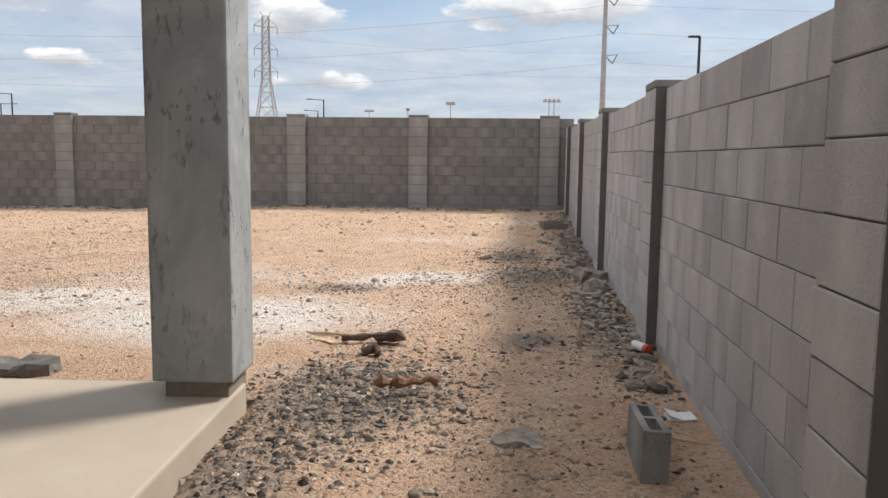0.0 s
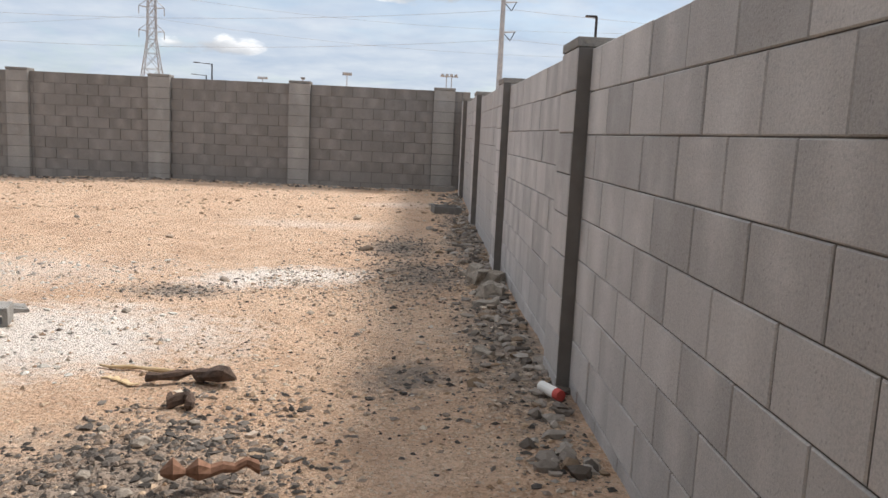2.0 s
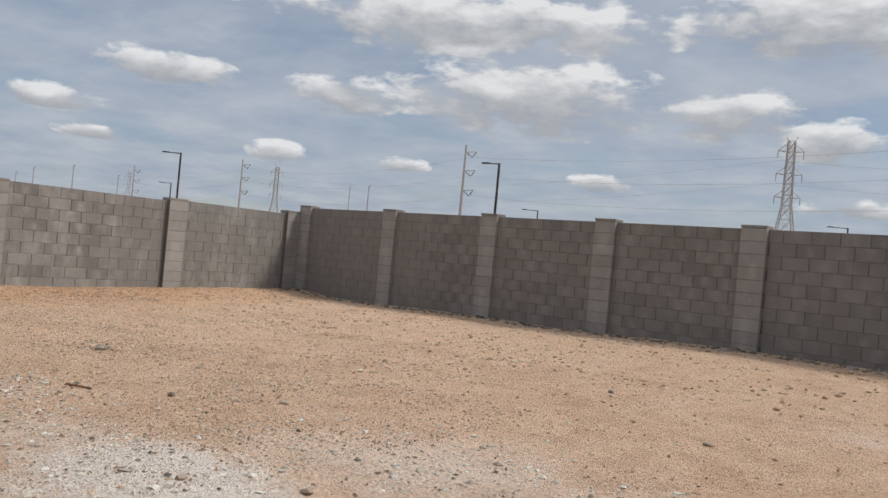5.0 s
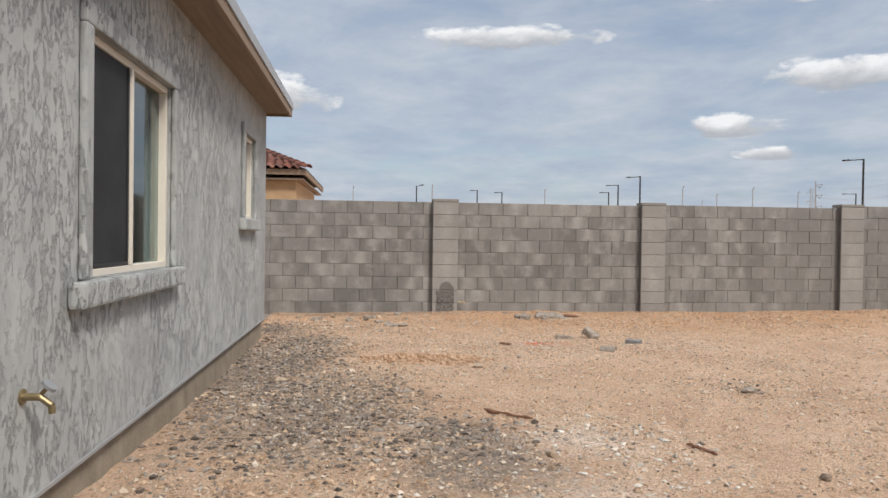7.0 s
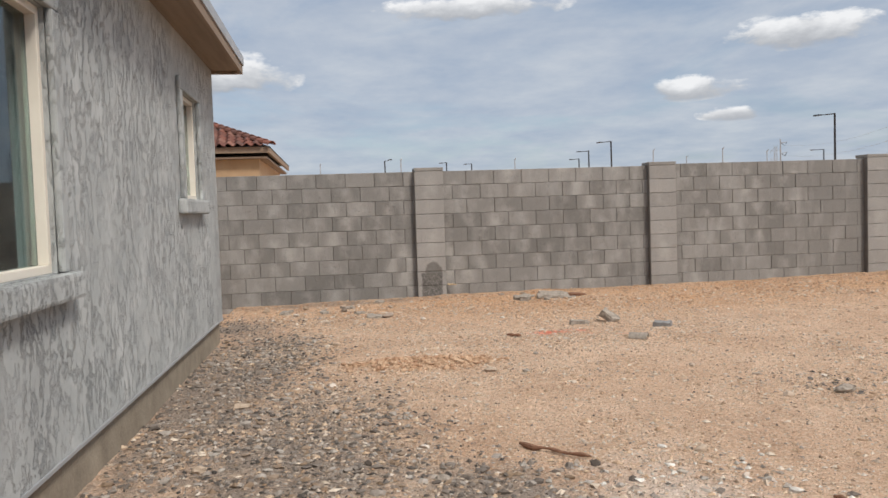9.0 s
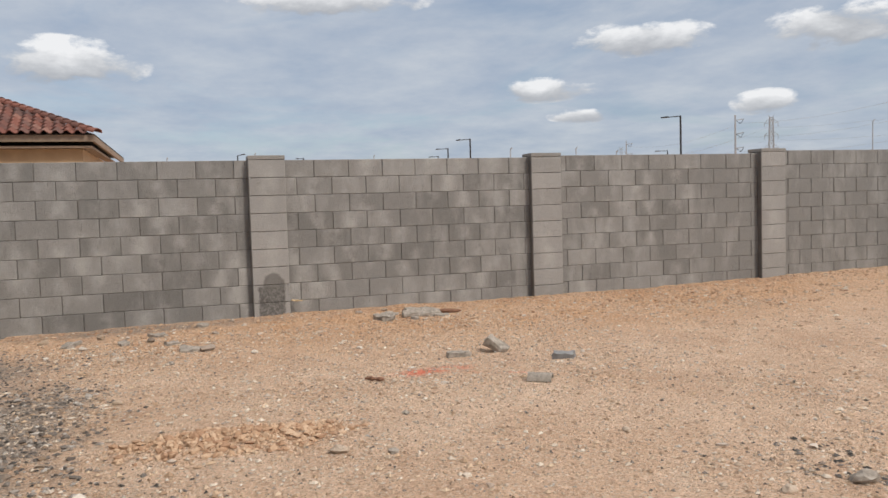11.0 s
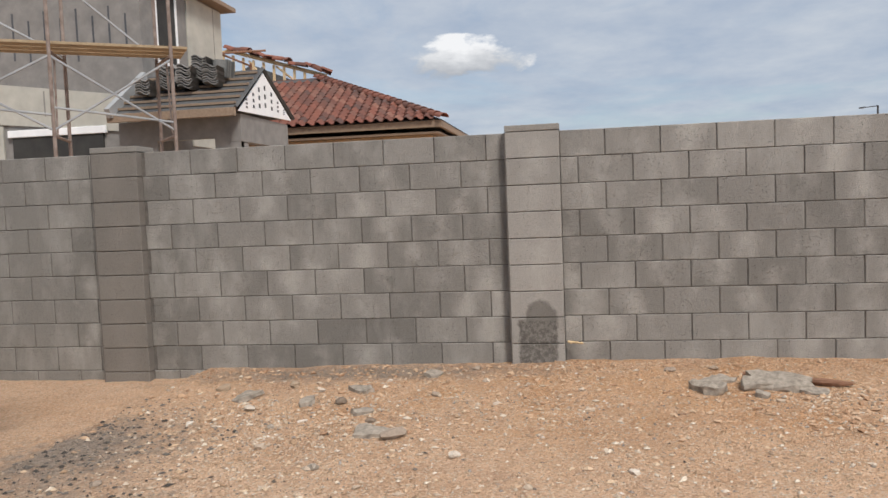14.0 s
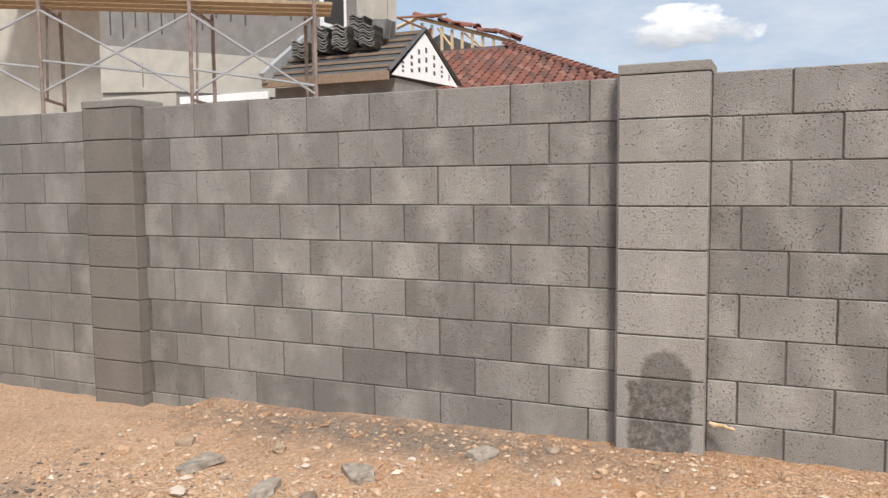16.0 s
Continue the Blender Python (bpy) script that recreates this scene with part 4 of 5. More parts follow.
def stick(name, label, a, b, r, material, seed, flat_k=1.0, category="stick"):
    """A crooked piece of wood between two points on the plan."""
    bm = bmesh.new()
    where_ = on_side if a[0] > -5 else on_ground
    A, B = where_(*a, r * flat_k * 0.8), where_(*b, r * flat_k * 0.8)
    side = (B - A).cross(Vector((0, 0, 1))).normalized()
    n, rings = 9, []
    for i in range(n):
        f = i / (n - 1)
        c = A.lerp(B, f) + side * noise.noise(Vector((f * 3, seed, 0))) * r * 2.4 + Vector((0, 0, abs(noise.noise(Vector((f * 4, seed, 5)))) * r * 0.8))
        rr = r * (0.75 + 0.9 * noise.noise(Vector((f * 7, seed, 9)))) * (0.55 if i in (0, n - 1) else 1.0)
        rings.append([bm.verts.new(c + side * math.cos(t) * rr * (1 + 0.25 * noise.noise(Vector((t, f * 6, seed)))) + Vector((0, 0, math.sin(t) * rr * flat_k))) for t in [2 * math.pi * q / 8 for q in range(8)]])
    for u, v in zip(rings, rings[1:]):
        for q in range(8):
            bm.faces.new((u[q], u[(q + 1) % 8], v[(q + 1) % 8], v[q]))
    bm.faces.new(rings[0][::-1])
    bm.faces.new(rings[-1])
    ob = part(name, bm, material, None, label)
    ob["category"] = category
    return ob


stick("bark_piece", "dark shaggy piece of bark lying on dirt", (0.86, 5.72), (1.26, 5.62), 0.055, M_BARK, 1.5, 0.75)
stick("bark_piece", "dark crumbly lump of bark on dirt", (1.02, 5.35), (1.16, 5.30), 0.035, M_BARK, 3.5)
stick("wood_branch", "reddish split branch lying on rubble", (1.26, 4.50), (1.58, 4.60), 0.036, M_WOOD, 2.5).location.z = 0.04
stick("wood_sliver", "pale bent wood sliver on dirt", (0.52, 5.86), (0.92, 5.83), 0.014, M_LUMBER, 5.2)
stick("wood_sliver", "pale flat wood scrap lying on dirt", (0.58, 5.70), (0.80, 5.60), 0.022, M_LUMBER, 6.1, 0.35)
stick("wood_stick", "thin brown stick lying on dirt", (-7.32, 6.55), (-7.00, 6.83), 0.013, M_WOOD, 4.4)
stick("wood_stick", "brown stick half buried beside the mortar crust", (-13.98, 8.35), (-13.75, 8.98), 0.026, M_WOOD, 8.4)
stick("wood_stick", "short brown stick lying on dirt", (-10.88, 7.26), (-10.80, 7.38), 0.018, M_WOOD, 9.4)
stick("wood_stick", "pale thin stick beside the east wall", (2.66, 3.98), (2.82, 3.90), 0.008, M_LUMBER, 10.4)
stick("wood_stick", "thin dark stick on dirt", (-4.62, 7.62), (-4.38, 7.72), 0.014, M_WOOD, 11.0)
stick("form_stake", "short lumber stub sticking out of the block joint", (-14.52, 7.18), (-14.46, 7.30), 0.012, M_LUMBER, 12.0).location.z = 0.135

# litter by the east wall
bm = bmesh.new()
tube(bm, (0, 0, 0), (0, 0.16, 0), 0.036, sides=14)
tube(bm, (0, 0.16, 0), (0, 0.185, 0), 0.036, 0.016, 14)
bottle = tagged(empty("plastic_bottle"), "crushed white plastic bottle with red end", "bottle")
part("bottle_body", bm, M_PAPER, bottle)
part("bottle_end", tube(bmesh.new(), (0, -0.05, 0), (0, -0.001, 0), 0.035, 0.037, 14), M_RED, bottle, "red bottle end")
bottle.matrix_world = G(on_side(2.83, 5.52, 0.035)) @ pose(0, 0, 0, 0, 0, 22) @ Matrix.Scale(0.72, 4)
bm = bmesh.new()
for s in (-1, 1):
    r = bmesh.ops.create_cube(bm, size=1.0, matrix=pose(s * 0.032, 0, 0.02, 0, -s * 12, 0) @ Matrix.Diagonal((0.064, 0.085, 0.004, 1)))
bmesh.ops.bevel(bm, geom=bm.edges[:], offset=0.0012, segments=1, affect="EDGES")
box(bm, (-0.06, -0.04, 0.0), (0.06, 0.04, 0.01), 0.002)
card = part("folded_card", bm, M_PAPER, None, "white folded card lying in the dirt")
card["category"] = "litter"
card.matrix_world = G(on_side(2.80, 4.24, 0.002)) @ pose(0, 0, 0, 6, 8, 5)

# single stones that stand out
rng = random.Random(11)
spots = [(1.58, 10.4, 0.10), (-0.62, 10.68, 0.06), (0.55, 8.35, 0.06), (-9.08, 8.32, 0.05), (-9.35, 6.80, 0.07), (-9.2, 7.05, 0.06), (-9.9, 7.3, 0.045),
         (-10.9, 5.6, 0.05), (-8.05, 8.5, 0.06), (-8.0, 8.85, 0.08), (-7.9, 5.2, 0.055), (-7.3, 4.95, 0.06), (-7.0, 7.4, 0.04), (-12.4, 6.6, 0.05), (-12.5, 5.5, 0.06),
         (-12.9, 5.4, 0.05), (-13.3, 5.1, 0.08), (-13.4, 5.7, 0.07), (-13.6, 6.3, 0.06), (-13.0, 6.0, 0.06), (-12.7, 6.2, 0.09), (-12.2, 5.9, 0.06), (-13.8, 4.7, 0.09),
         (-13.9, 5.2, 0.07), (-12.0, 7.0, 0.045), (-1.3, 7.4, 0.05), (-1.8, 7.0, 0.045), (0.2, 7.1, 0.045), (-5.5, 8.0, 0.05), (-3.2, 8.7, 0.05), (-4.3, 10.5, 0.06),
         (-4.75, 11.3, 0.06), (-6.6, 9.0, 0.05), (-2.2, 12.0, 0.06), (1.3, 12.9, 0.09), (2.3, 12.2, 0.08), (2.65, 7.2, 0.07), (2.7, 6.6, 0.06), (2.6, 9.6, 0.09),
         (2.5, 10.4, 0.07), (1.9, 9.0, 0.06), (1.4, 4.05, 0.05), (1.75, 4.3, 0.04), (1.15, 3.85, 0.07), (1.0, 4.2, 0.08), (1.65, 3.3, 0.045), (2.1, 3.5, 0.035),
         (1.05, 4.9, 0.09), (1.35, 4.95, 0.07), (0.95, 4.6, 0.09), (1.2, 5.15, 0.06), (0.85, 5.05, 0.07), (1.15, 4.45, 0.08), (-5.2, 6.4, 0.05), (-6.3, 5.4, 0.06),
         (-8.6, 5.0, 0.06), (-9.6, 5.2, 0.05), (-6.9, 6.1, 0.05), (-11.9, 4.9, 0.05), (-14.2, 7.9, 0.06), (-14.2, 8.2, 0.05), (-14.3, 6.5, 0.05)]
protos = []
for i in range(7):
    ob = part("stone", lump(1.0, 0.78, 0.55, i + 1.3, 0.45), M_STONE if i < 5 else M_RUBBLE, None, "rough loose stone lying on dirt" if i < 5 else "loose lump of hard grey mortar on dirt")
    tagged(ob, category="stone", group="stones on the dirt")
    protos.append(ob)
for n, (x, y, r) in enumerate(spots):
    grey = (x > 0.7 and y < 5.3) or x > 2.2
    src = protos[(5 + n % 2) if grey or n % 6 == 3 else n % 5]
    s = r * rng.uniform(0.55, 0.8) * (0.6 if 0.8 < x < 1.5 and y < 5.3 else 1.0)
    spot = (on_side if x > -5 else on_ground)(x, y, s * 0.22)
    m = G(spot) @ pose(0, 0, 0, rng.uniform(-12, 12), rng.uniform(-12, 12), rng.uniform(0, 360)) @ Matrix.Scale(s, 4)
    if n < 7:
        protos[n].matrix_world = m if src is protos[n] else G(spot) @ Matrix.Scale(s, 4)
    else:
        ob = src.copy()
        scene.collection.objects.link(ob)
        ob.matrix_world = m


# ---- scattered small stuff ----
def scatter(name, label, material, count, area, size, seed, flatten=0.6, mask=None, category="gravel", side=False):
    """Many small uneven stones in one mesh; side: area and mask lie on the side plan."""
    gen = np.random.default_rng(seed)
    base = bmesh.new()
    bmesh.ops.create_icosphere(base, subdivisions=1, radius=1.0)
    bv = np.array([v.co[:] for v in base.verts])
    bf = np.array([[v.index for v in f.verts] for f in base.faces])
    base.free()
    # coarser solid for the smallest
    ov = np.array([(1, 0, 0), (-1, 0, 0), (0, 1, 0), (0, -1, 0), (0, 0, 1), (0, 0, -0.6)], float)
    of = np.array([(0, 2, 4), (2, 1, 4), (1, 3, 4), (3, 0, 4), (2, 0, 5), (1, 2, 5), (3, 1, 5), (0, 3, 5)])
    vs, fs, total, made, tries = [], [], 0, 0, 0
    while made < count and tries < count * 12:
        tries += 1
        x, y = gen.uniform(area[0], area[1]), gen.uniform(area[2], area[3])
        if mask and gen.random() > mask(x, y):
            continue
        if side:
            x, y = S(x, y)
        u, v_ = unS(x, y)
        if x < SLAB_X + 0.02 and y < SLAB_Y + 0.02 or x < -14.5 or u > 2.88 or v_ > 17.2:
            continue
        r = size[0] + (size[1] - size[0]) * gen.random() ** 4.2
        v0, f0 = (bv, bf) if r > 0.022 else (ov, of)
        v = v0 * (1 + gen.uniform(-0.42, 0.42, (len(v0), 1))) * np.array([r * gen.uniform(0.8, 1.5), r * gen.uniform(0.6, 1.1), r * flatten * gen.uniform(0.7, 1.2)])
        a = gen.uniform(0, 6.283)
        c, s = math.cos(a), math.sin(a)
        v = v @ np.array([[c, s, 0], [-s, c, 0], [0, 0, 1]])
        v += (x, y, ground_full(x, y) + r * flatten * 0.3)
        vs.append(v)
        fs.append(f0 + total)
        total += len(v0)
        made += 1
    me = bpy.data.meshes.new(name)
    me.from_pydata(np.concatenate(vs).tolist(), [], np.concatenate(fs).tolist())
    me.materials.append(material)
    return tagged(new(name, me), label, category, kind="stuff")


def near(x, y, spots_):
    return max(max(0.0, 1 - math.hypot((x - a) / rx, (y - b) / ry)) for a, b, rx, ry in spots_)


def patchy(x, y):
    return 0.25 + 0.9 * max(0.0, noise.noise(Vector((x * 0.8, y * 0.8, 3))) + 0.25)


GREY = [(1.25, 4.6, 0.75, 1.1), (2.2, 8.9, 0.9, 1.4), (1.9, 10.6, 0.8, 1.2), (-7.4, 5.4, 2.6, 1.1), (-10.6, 5.0, 2.0, 0.8), (2.7, 6.6, 0.4, 2.6), (-12.4, 4.4, 1.2, 1.0),
        (2.75, 11.5, 0.4, 5.0), (0.3, 7.9, 0.7, 0.5), (-8.3, 8.9, 0.5, 0.3)]
WHITE = [(0.95, 8.6, 1.0, 0.75), (-0.35, 6.4, 1.7, 1.1), (-2.6, 6.6, 2.0, 1.0), (-1.3, 8.3, 2.2, 1.5), (-4.6, 7.2, 1.5, 0.8)]
scatter("gravel", "small tan and brown stones strewn over dirt", M_PEBBLE, 34000, (-14.4, 1.0, 2.6, 12.5), (0.003, 0.022), 1, 0.6, lambda x, y: patchy(x, y) * (1.0 if x < -5.0 else 0.3))
scatter("gravel", "fine mixed gravel strewn over dirt near the house", M_PEBBLE, 26000, (-13.6, -3.5, 4.6, 10.0), (0.004, 0.013), 51, 0.7, patchy)
scatter("gravel", "fine pale gravel strewn over dirt near the house", M_STONE_PALE, 9000, (-13.6, -3.5, 4.6, 10.0), (0.004, 0.014), 52, 0.7, patchy)
scatter("dark_crumbs", "fine dark crumbs strewn over dirt near the house", M_CLOD, 9000, (-13.6, -3.5, 4.6, 10.0), (0.004, 0.014), 53, 0.7, patchy, "crumbs")
scatter("gravel", "small tan stones strewn over far dirt", M_PEBBLE, 6000, (-14.4, 2.85, 12.0, 17.2), (0.006, 0.03), 2, 0.6, patchy)
scatter("mortar_rubble", "grey crumbs of dropped mortar", M_MUD, 9000, (-0.6, 2.88, 3.0, 16.5), (0.002, 0.02), 3, 0.55, lambda x, y: min(1.0, 1.8 * near(x, y, GREY)), "rubble", side=True)
scatter("mortar_rubble", "grey crumbs of dropped mortar near the house", M_MUD, 11000, (-13.8, -4.5, 4.2, 9.5), (0.002, 0.02), 33, 0.55, lambda x, y: min(1.0, 1.8 * near(x, y, GREY)), "rubble")
scatter("lime_crumbs", "white crumbs of spilled lime", M_LIME, 2500, (-6.5, 2.0, 5.2, 10.5), (0.006, 0.024), 4, 0.5, lambda x, y: near(x, y, WHITE), "crumbs", side=True)
scatter("dark_crumbs", "dark small clods on the lime dust", M_CLOD, 1100, (-6.0, 2.0, 5.0, 10.5), (0.005, 0.022), 5, 0.6, lambda x, y: near(x, y, WHITE), "crumbs", side=True)
scatter("earth_clods", "orange clods of turned earth", M_EARTH, 2500, (-10.2, -9.3, 5.4, 7.1), (0.005, 0.028), 6, 0.7, lambda x, y: near(x, y, [(-9.72, 6.3, 0.3, 0.75)]), "clods")
scatter("earth_clods", "orange clods of earth along the west wall", M_EARTH, 5000, (-14.4, -12.6, 4.0, 16.5), (0.004, 0.026), 7, 0.6, lambda x, y: 0.25 + near(x, y, [(-13.2, 8.75, 0.6, 0.9), (-13.6, 11.5, 0.7, 2.0)]), "clods")
scatter("wall_foot_rubble", "tan earth crumbs along the foot of the wall", M_EARTH, 4200, (-14.5, -14.05, 2.6, 17.0), (0.004, 0.020), 8, 0.6, lambda x, y: (x + 14.05) / -0.45, "rubble")
scatter("wall_foot_rubble", "grey mortar crumbs along the foot of the wall", M_CLOD, 1500, (-14.4, 2.8, 16.75, 17.25), (0.012, 0.05), 9, 0.6, None, "rubble", side=True)
scatter("wall_foot_rubble", "grey mortar lumps along the foot of the wall", M_CLOD, 2200, (2.3, 2.88, 4.6, 16.5), (0.005, 0.05), 10, 0.55, lambda x, y: ((x - 2.3) / 0.58) ** 2, "rubble", side=True)
scatter("mortar_rubble", "lumps of dark mud beside the column", M_MUD, 1800, (0.72, 1.9, 3.2, 5.8), (0.003, 0.026), 12, 0.38, lambda x, y: near(x, y, [(1.2, 4.6, 0.8, 1.2)]), "rubble", side=True)
scatter("pale_stones", "pale limestone pebbles strewn over dirt", M_STONE_PALE, 900, (-14.2, -5.0, 4.6, 12.0), (0.008, 0.028), 14, 0.6, patchy, "pebbles")
scatter("pale_stones", "pale pebbles strewn over the side yard", M_STONE_PALE, 500, (0.8, 2.8, 2.7, 12.0), (0.006, 0.026), 15, 0.6, patchy, "pebbles", side=True)

scatter("mud_crumbs", "dark broken crumbs of dried mud beside the column", M_MUD, 3000, (0.5, 2.0, 2.9, 5.6), (0.003, 0.022), 61, 0.6, lambda x, y: min(1.0, 1.6 * near(x, y, [(1.05, 4.55, 0.75, 0.75), (0.95, 3.7, 0.55, 0.8), (0.8, 3.1, 0.4, 0.5)])), "crumbs", side=True)
scatter("mud_crumbs", "dark crumbs of dried mud strewn along the wall", M_MUD, 1200, (1.7, 2.85, 3.2, 12.0), (0.004, 0.024), 62, 0.5, lambda x, y: 0.15 + near(x, y, [(2.1, 8.9, 0.6, 1.2), (2.2, 5.9, 0.5, 0.7), (1.9, 10.6, 0.6, 1.0)]), "crumbs", side=True)
ALONG_HOUSE = [(-9.2, 4.75, 4.6, 0.9), (-7.2, 5.5, 1.8, 0.9), (-6.6, 6.3, 0.9, 0.7)]
scatter("house_foot_rubble", "grey crushed mortar and gravel along the footing", M_CLOD, 9000, (-11.6, -4.6, 4.46, 7.2), (0.003, 0.026), 21, 0.6, lambda x, y: min(1.0, 1.3 * near(x, y, ALONG_HOUSE)) * (0.25 + patchy(x * 2.5, y * 2.5)), "rubble")
scatter("gravel", "fine tan and brown stones in the side yard", M_PEBBLE, 7000, (0.8, 2.85, 2.5, 9.0), (0.003, 0.017), 22, 0.6, patchy, side=True)
scatter("dark_crumbs", "fine dark crumbs of dropped mud in the side yard", M_MUD, 5000, (0.8, 2.85, 2.5, 9.5), (0.003, 0.016), 23, 0.5, patchy, "crumbs", side=True)

# ---- beyond the walls: lamps, poles, pylons ----
GZ = 0.25


def street_lamp(x, y, height, turn, arm=1.7, thick=0.09, label="slim black street lamp with one flat arm"):
    lamp = tagged(empty("street_lamp", pose(x, y, GZ, 0, 0, turn)), label, "street lamp", "street lamps beyond the wall")
    part("pole", tube(bmesh.new(), (0, 0, -0.3), (0, 0, height), thick, thick * 0.75, 10), M_BLACK, lamp)
    part("arm", tube(bmesh.new(), (0, 0, height - 0.06), (arm, 0, height), 0.05, 0.04, 8), M_BLACK, lamp)
    part("lamp_head", boxes(((arm - 0.35, -0.16, height - 0.05), (arm + 0.35, 0.16, height + 0.07)), bevel=0.02), M_BLACK, lamp)
    return lamp


street_lamp(14.0, 52.0, 9, 180, 0.35, 0.11)
street_lamp(-36.4, 57.5, 9, 180, 1.3, 0.13)
street_lamp(-70.5, 50.9, 9, 200, 1.8, 0.12)
street_lamp(-95.0, 38.4, 9, 200, 2.2, 0.12)
far_lamp = street_lamp(-110.0, 40.5, 9, 205, 2.0, 0.12)
for x, y, a in ((-121, 12.8, 20), (-128, 23.0, 200), (-132.5, 27.8, 200), (-127, 44.4, 200), (-118, 81, 200), (-60.9, 104.8, 200), (-20.5, 110.6, 200), (-26.3, 137, 200), (-75, 126, 20)):
    copy_thing(far_lamp, pose(x, y, GZ, 0, 0, a))


def whip_pole(x, y, height, lean):
    p = tagged(empty("thin_pole", pose(x, y, GZ, 0, lean, 0)), "thin grey pole standing far beyond the wall", "pole", "thin poles")
    part("shaft", tube(bmesh.new(), (0, 0, -0.3), (0, 0, height), 0.11, 0.07, 8), M_GALV, p)
    part("head", tube(bmesh.new(), (0, 0, height), (0.35, 0.1, height + 0.25), 0.07, 0.05, 8), M_GALV, p)
    return p


for x, y, hgt, lean in ((-126, 3.2, 9, -8), (-119.8, 15, 9, 8), (-126, 33.7, 9, -2), (-113, 51, 9, 2), (-130, 64, 9, 0), (-112.5, 61.5, 9, 0), (-120, 72.7, 9, 0),
                        (-101, 106, 12, 0), (-69.9, 78, 9, 0), (-152, 71, 9, 0)):
    whip_pole(x, y, hgt, lean)


def monopole(x, y, height, turn, radius=0.42, top=0.2):
    p = tagged(empty("transmission_pole", pose(x, y, GZ, 0, 0, turn)), "tall grey steel transmission pole with side arms", "power pole", "transmission poles")
    part("mast", tube(bmesh.new(), (0, 0, -0.3), (0, 0, height), radius, top, 12), M_GALV, p)
    for n, z in enumerate((height - 1.6, height - 5.6, height - 9.8)):
        arm = part("cross_arm", tube(bmesh.new(), (0, 0, z), (2.4, 0, z + 0.35), 0.13, 0.08, 8), M_GALV, p)
        part("insulator", tubes([((2.3, 0, z + 0.3), (1.5, 0, z - 1.0)), ((0.3, 0, z - 0.1), (1.5, 0, z - 1.0))], 0.07, 6), M_BLACK, arm)
    return p


monopole(19.0, 118.0, 26, 25, 0.5, 0.28)
monopole(-100.8, 139.4, 25, 40)
monopole(-202, 160, 25, 50)
monopole(-290, 176, 25, 55)


def swept(points, r, sides=5):
    """One tube along a bent line."""
    bm = bmesh.new()
    rings = [[bm.verts.new((x + r * math.cos(2 * math.pi * q / sides), y + r * math.sin(2 * math.pi * q / sides), z)) for q in range(sides)] for x, y, z in points]
    for a, b in zip(rings, rings[1:]):
        for q in range(sides):
            bm.faces.new((a[q], a[(q + 1) % sides], b[(q + 1) % sides], b[q]))
    bm.faces.new(rings[0][::-1])
    bm.faces.new(rings[-1])
    return bm


def lattice_tower(x, y, height, turn):
    """A four-legged lattice pylon with three pairs of arms."""
    p = tagged(empty("lattice_pylon", pose(x, y, GZ, 0, 0, turn)), "grey steel lattice transmission pylon", "pylon", "lattice pylons")

    def half(z):
        f = z / height
        return 4.6 * (1 - f / 0.55) + 1.25 * (f / 0.55) if f < 0.55 else 1.25 - 0.35 * (f - 0.55) / 0.45

    levels = [0, 0.13, 0.25, 0.36, 0.46, 0.55, 0.62, 0.69, 0.76, 0.83, 0.90, 0.97]
    corners = ((-1, -1), (1, -1), (1, 1), (-1, 1))
    at = lambda c, z: (c[0] * half(z), c[1] * half(z), z)
    for c in corners:
        part("leg", swept([at(c, height * f) for f in levels], 0.15), M_GALV, p)
    for i in range(4):
        a, b = corners[i], corners[(i + 1) % 4]
        pairs = []
        for lo, hi in zip(levels, levels[1:]):
            pairs += [(at(a, height * lo), at(b, height * hi)), (at(b, height * lo), at(a, height * hi)), (at(a, height * hi), at(b, height * hi))]
        part("bracing", tubes(pairs, 0.085, 4), M_GALV, p, kind="stuff")
    for f in (0.60, 0.75, 0.90):
        z = height * f
        for s in (-1, 1):
            arm = part("cross_arm", tubes([((s * 1.1, 0.9, z), (s * 3.6, 0, z + 0.2)), ((s * 1.1, -0.9, z), (s * 3.6, 0, z + 0.2)), ((s * 1.0, 0, z + 2.4), (s * 3.6, 0, z + 0.2))], 0.1, 5), M_GALV, p)
            part("insulator", tube(bmesh.new(), (s * 3.55, 0, z + 0.15), (s * 3.55, 0, z - 2.0), 0.14, 0.14, 6), M_GALV, arm)
    part("peak", tubes([((-0.9, 0, height * 0.97), (-1.6, 0, height)), ((0.9, 0, height * 0.97), (1.6, 0, height))], 0.11, 5), M_GALV, p)
    return p


lattice_tower(-63, 247, 45, 25)
t2 = lattice_tower(-365, 311, 45, 60)
copy_thing(t2, pose(-590, 350, GZ, 0, 0, 60))


def stadium_light(x, y, height, wide):
    p = tagged(empty("floodlight_mast", pose(x, y, GZ, 0, 0, 5)), "tall floodlight mast of a far sports field", "floodlight", "floodlight masts")
    for s in (-0.8, 0.8) if wide > 5 else (0.0,):
        part("mast", tube(bmesh.new(), (s, 0, -0.3), (s, 0, height), 0.2, 0.14, 8), M_GALV, p)
    bar = part("light_bar", boxes(((-wide / 2, -0.15, height - 0.3), (wide / 2, 0.15, height + 0.05))), M_GALV, p)
    for i in range(4):
        xx = -wide / 2 + wide * (i + 0.5) / 4
        part("floodlight", boxes(((xx - 0.4, -0.5, height + 0.051), (xx + 0.4, 0.3, height + 0.65)), bevel=0.05), M_GALV, bar)
    return p


for x, y, hgt, w in ((-6.4, 266, 19, 3.0), (25.2, 249, 19, 5.6), (-41.4, 330, 20, 4.0), (-23.4, 303, 19, 1.2)):
    stadium_light(x, y, hgt, w)


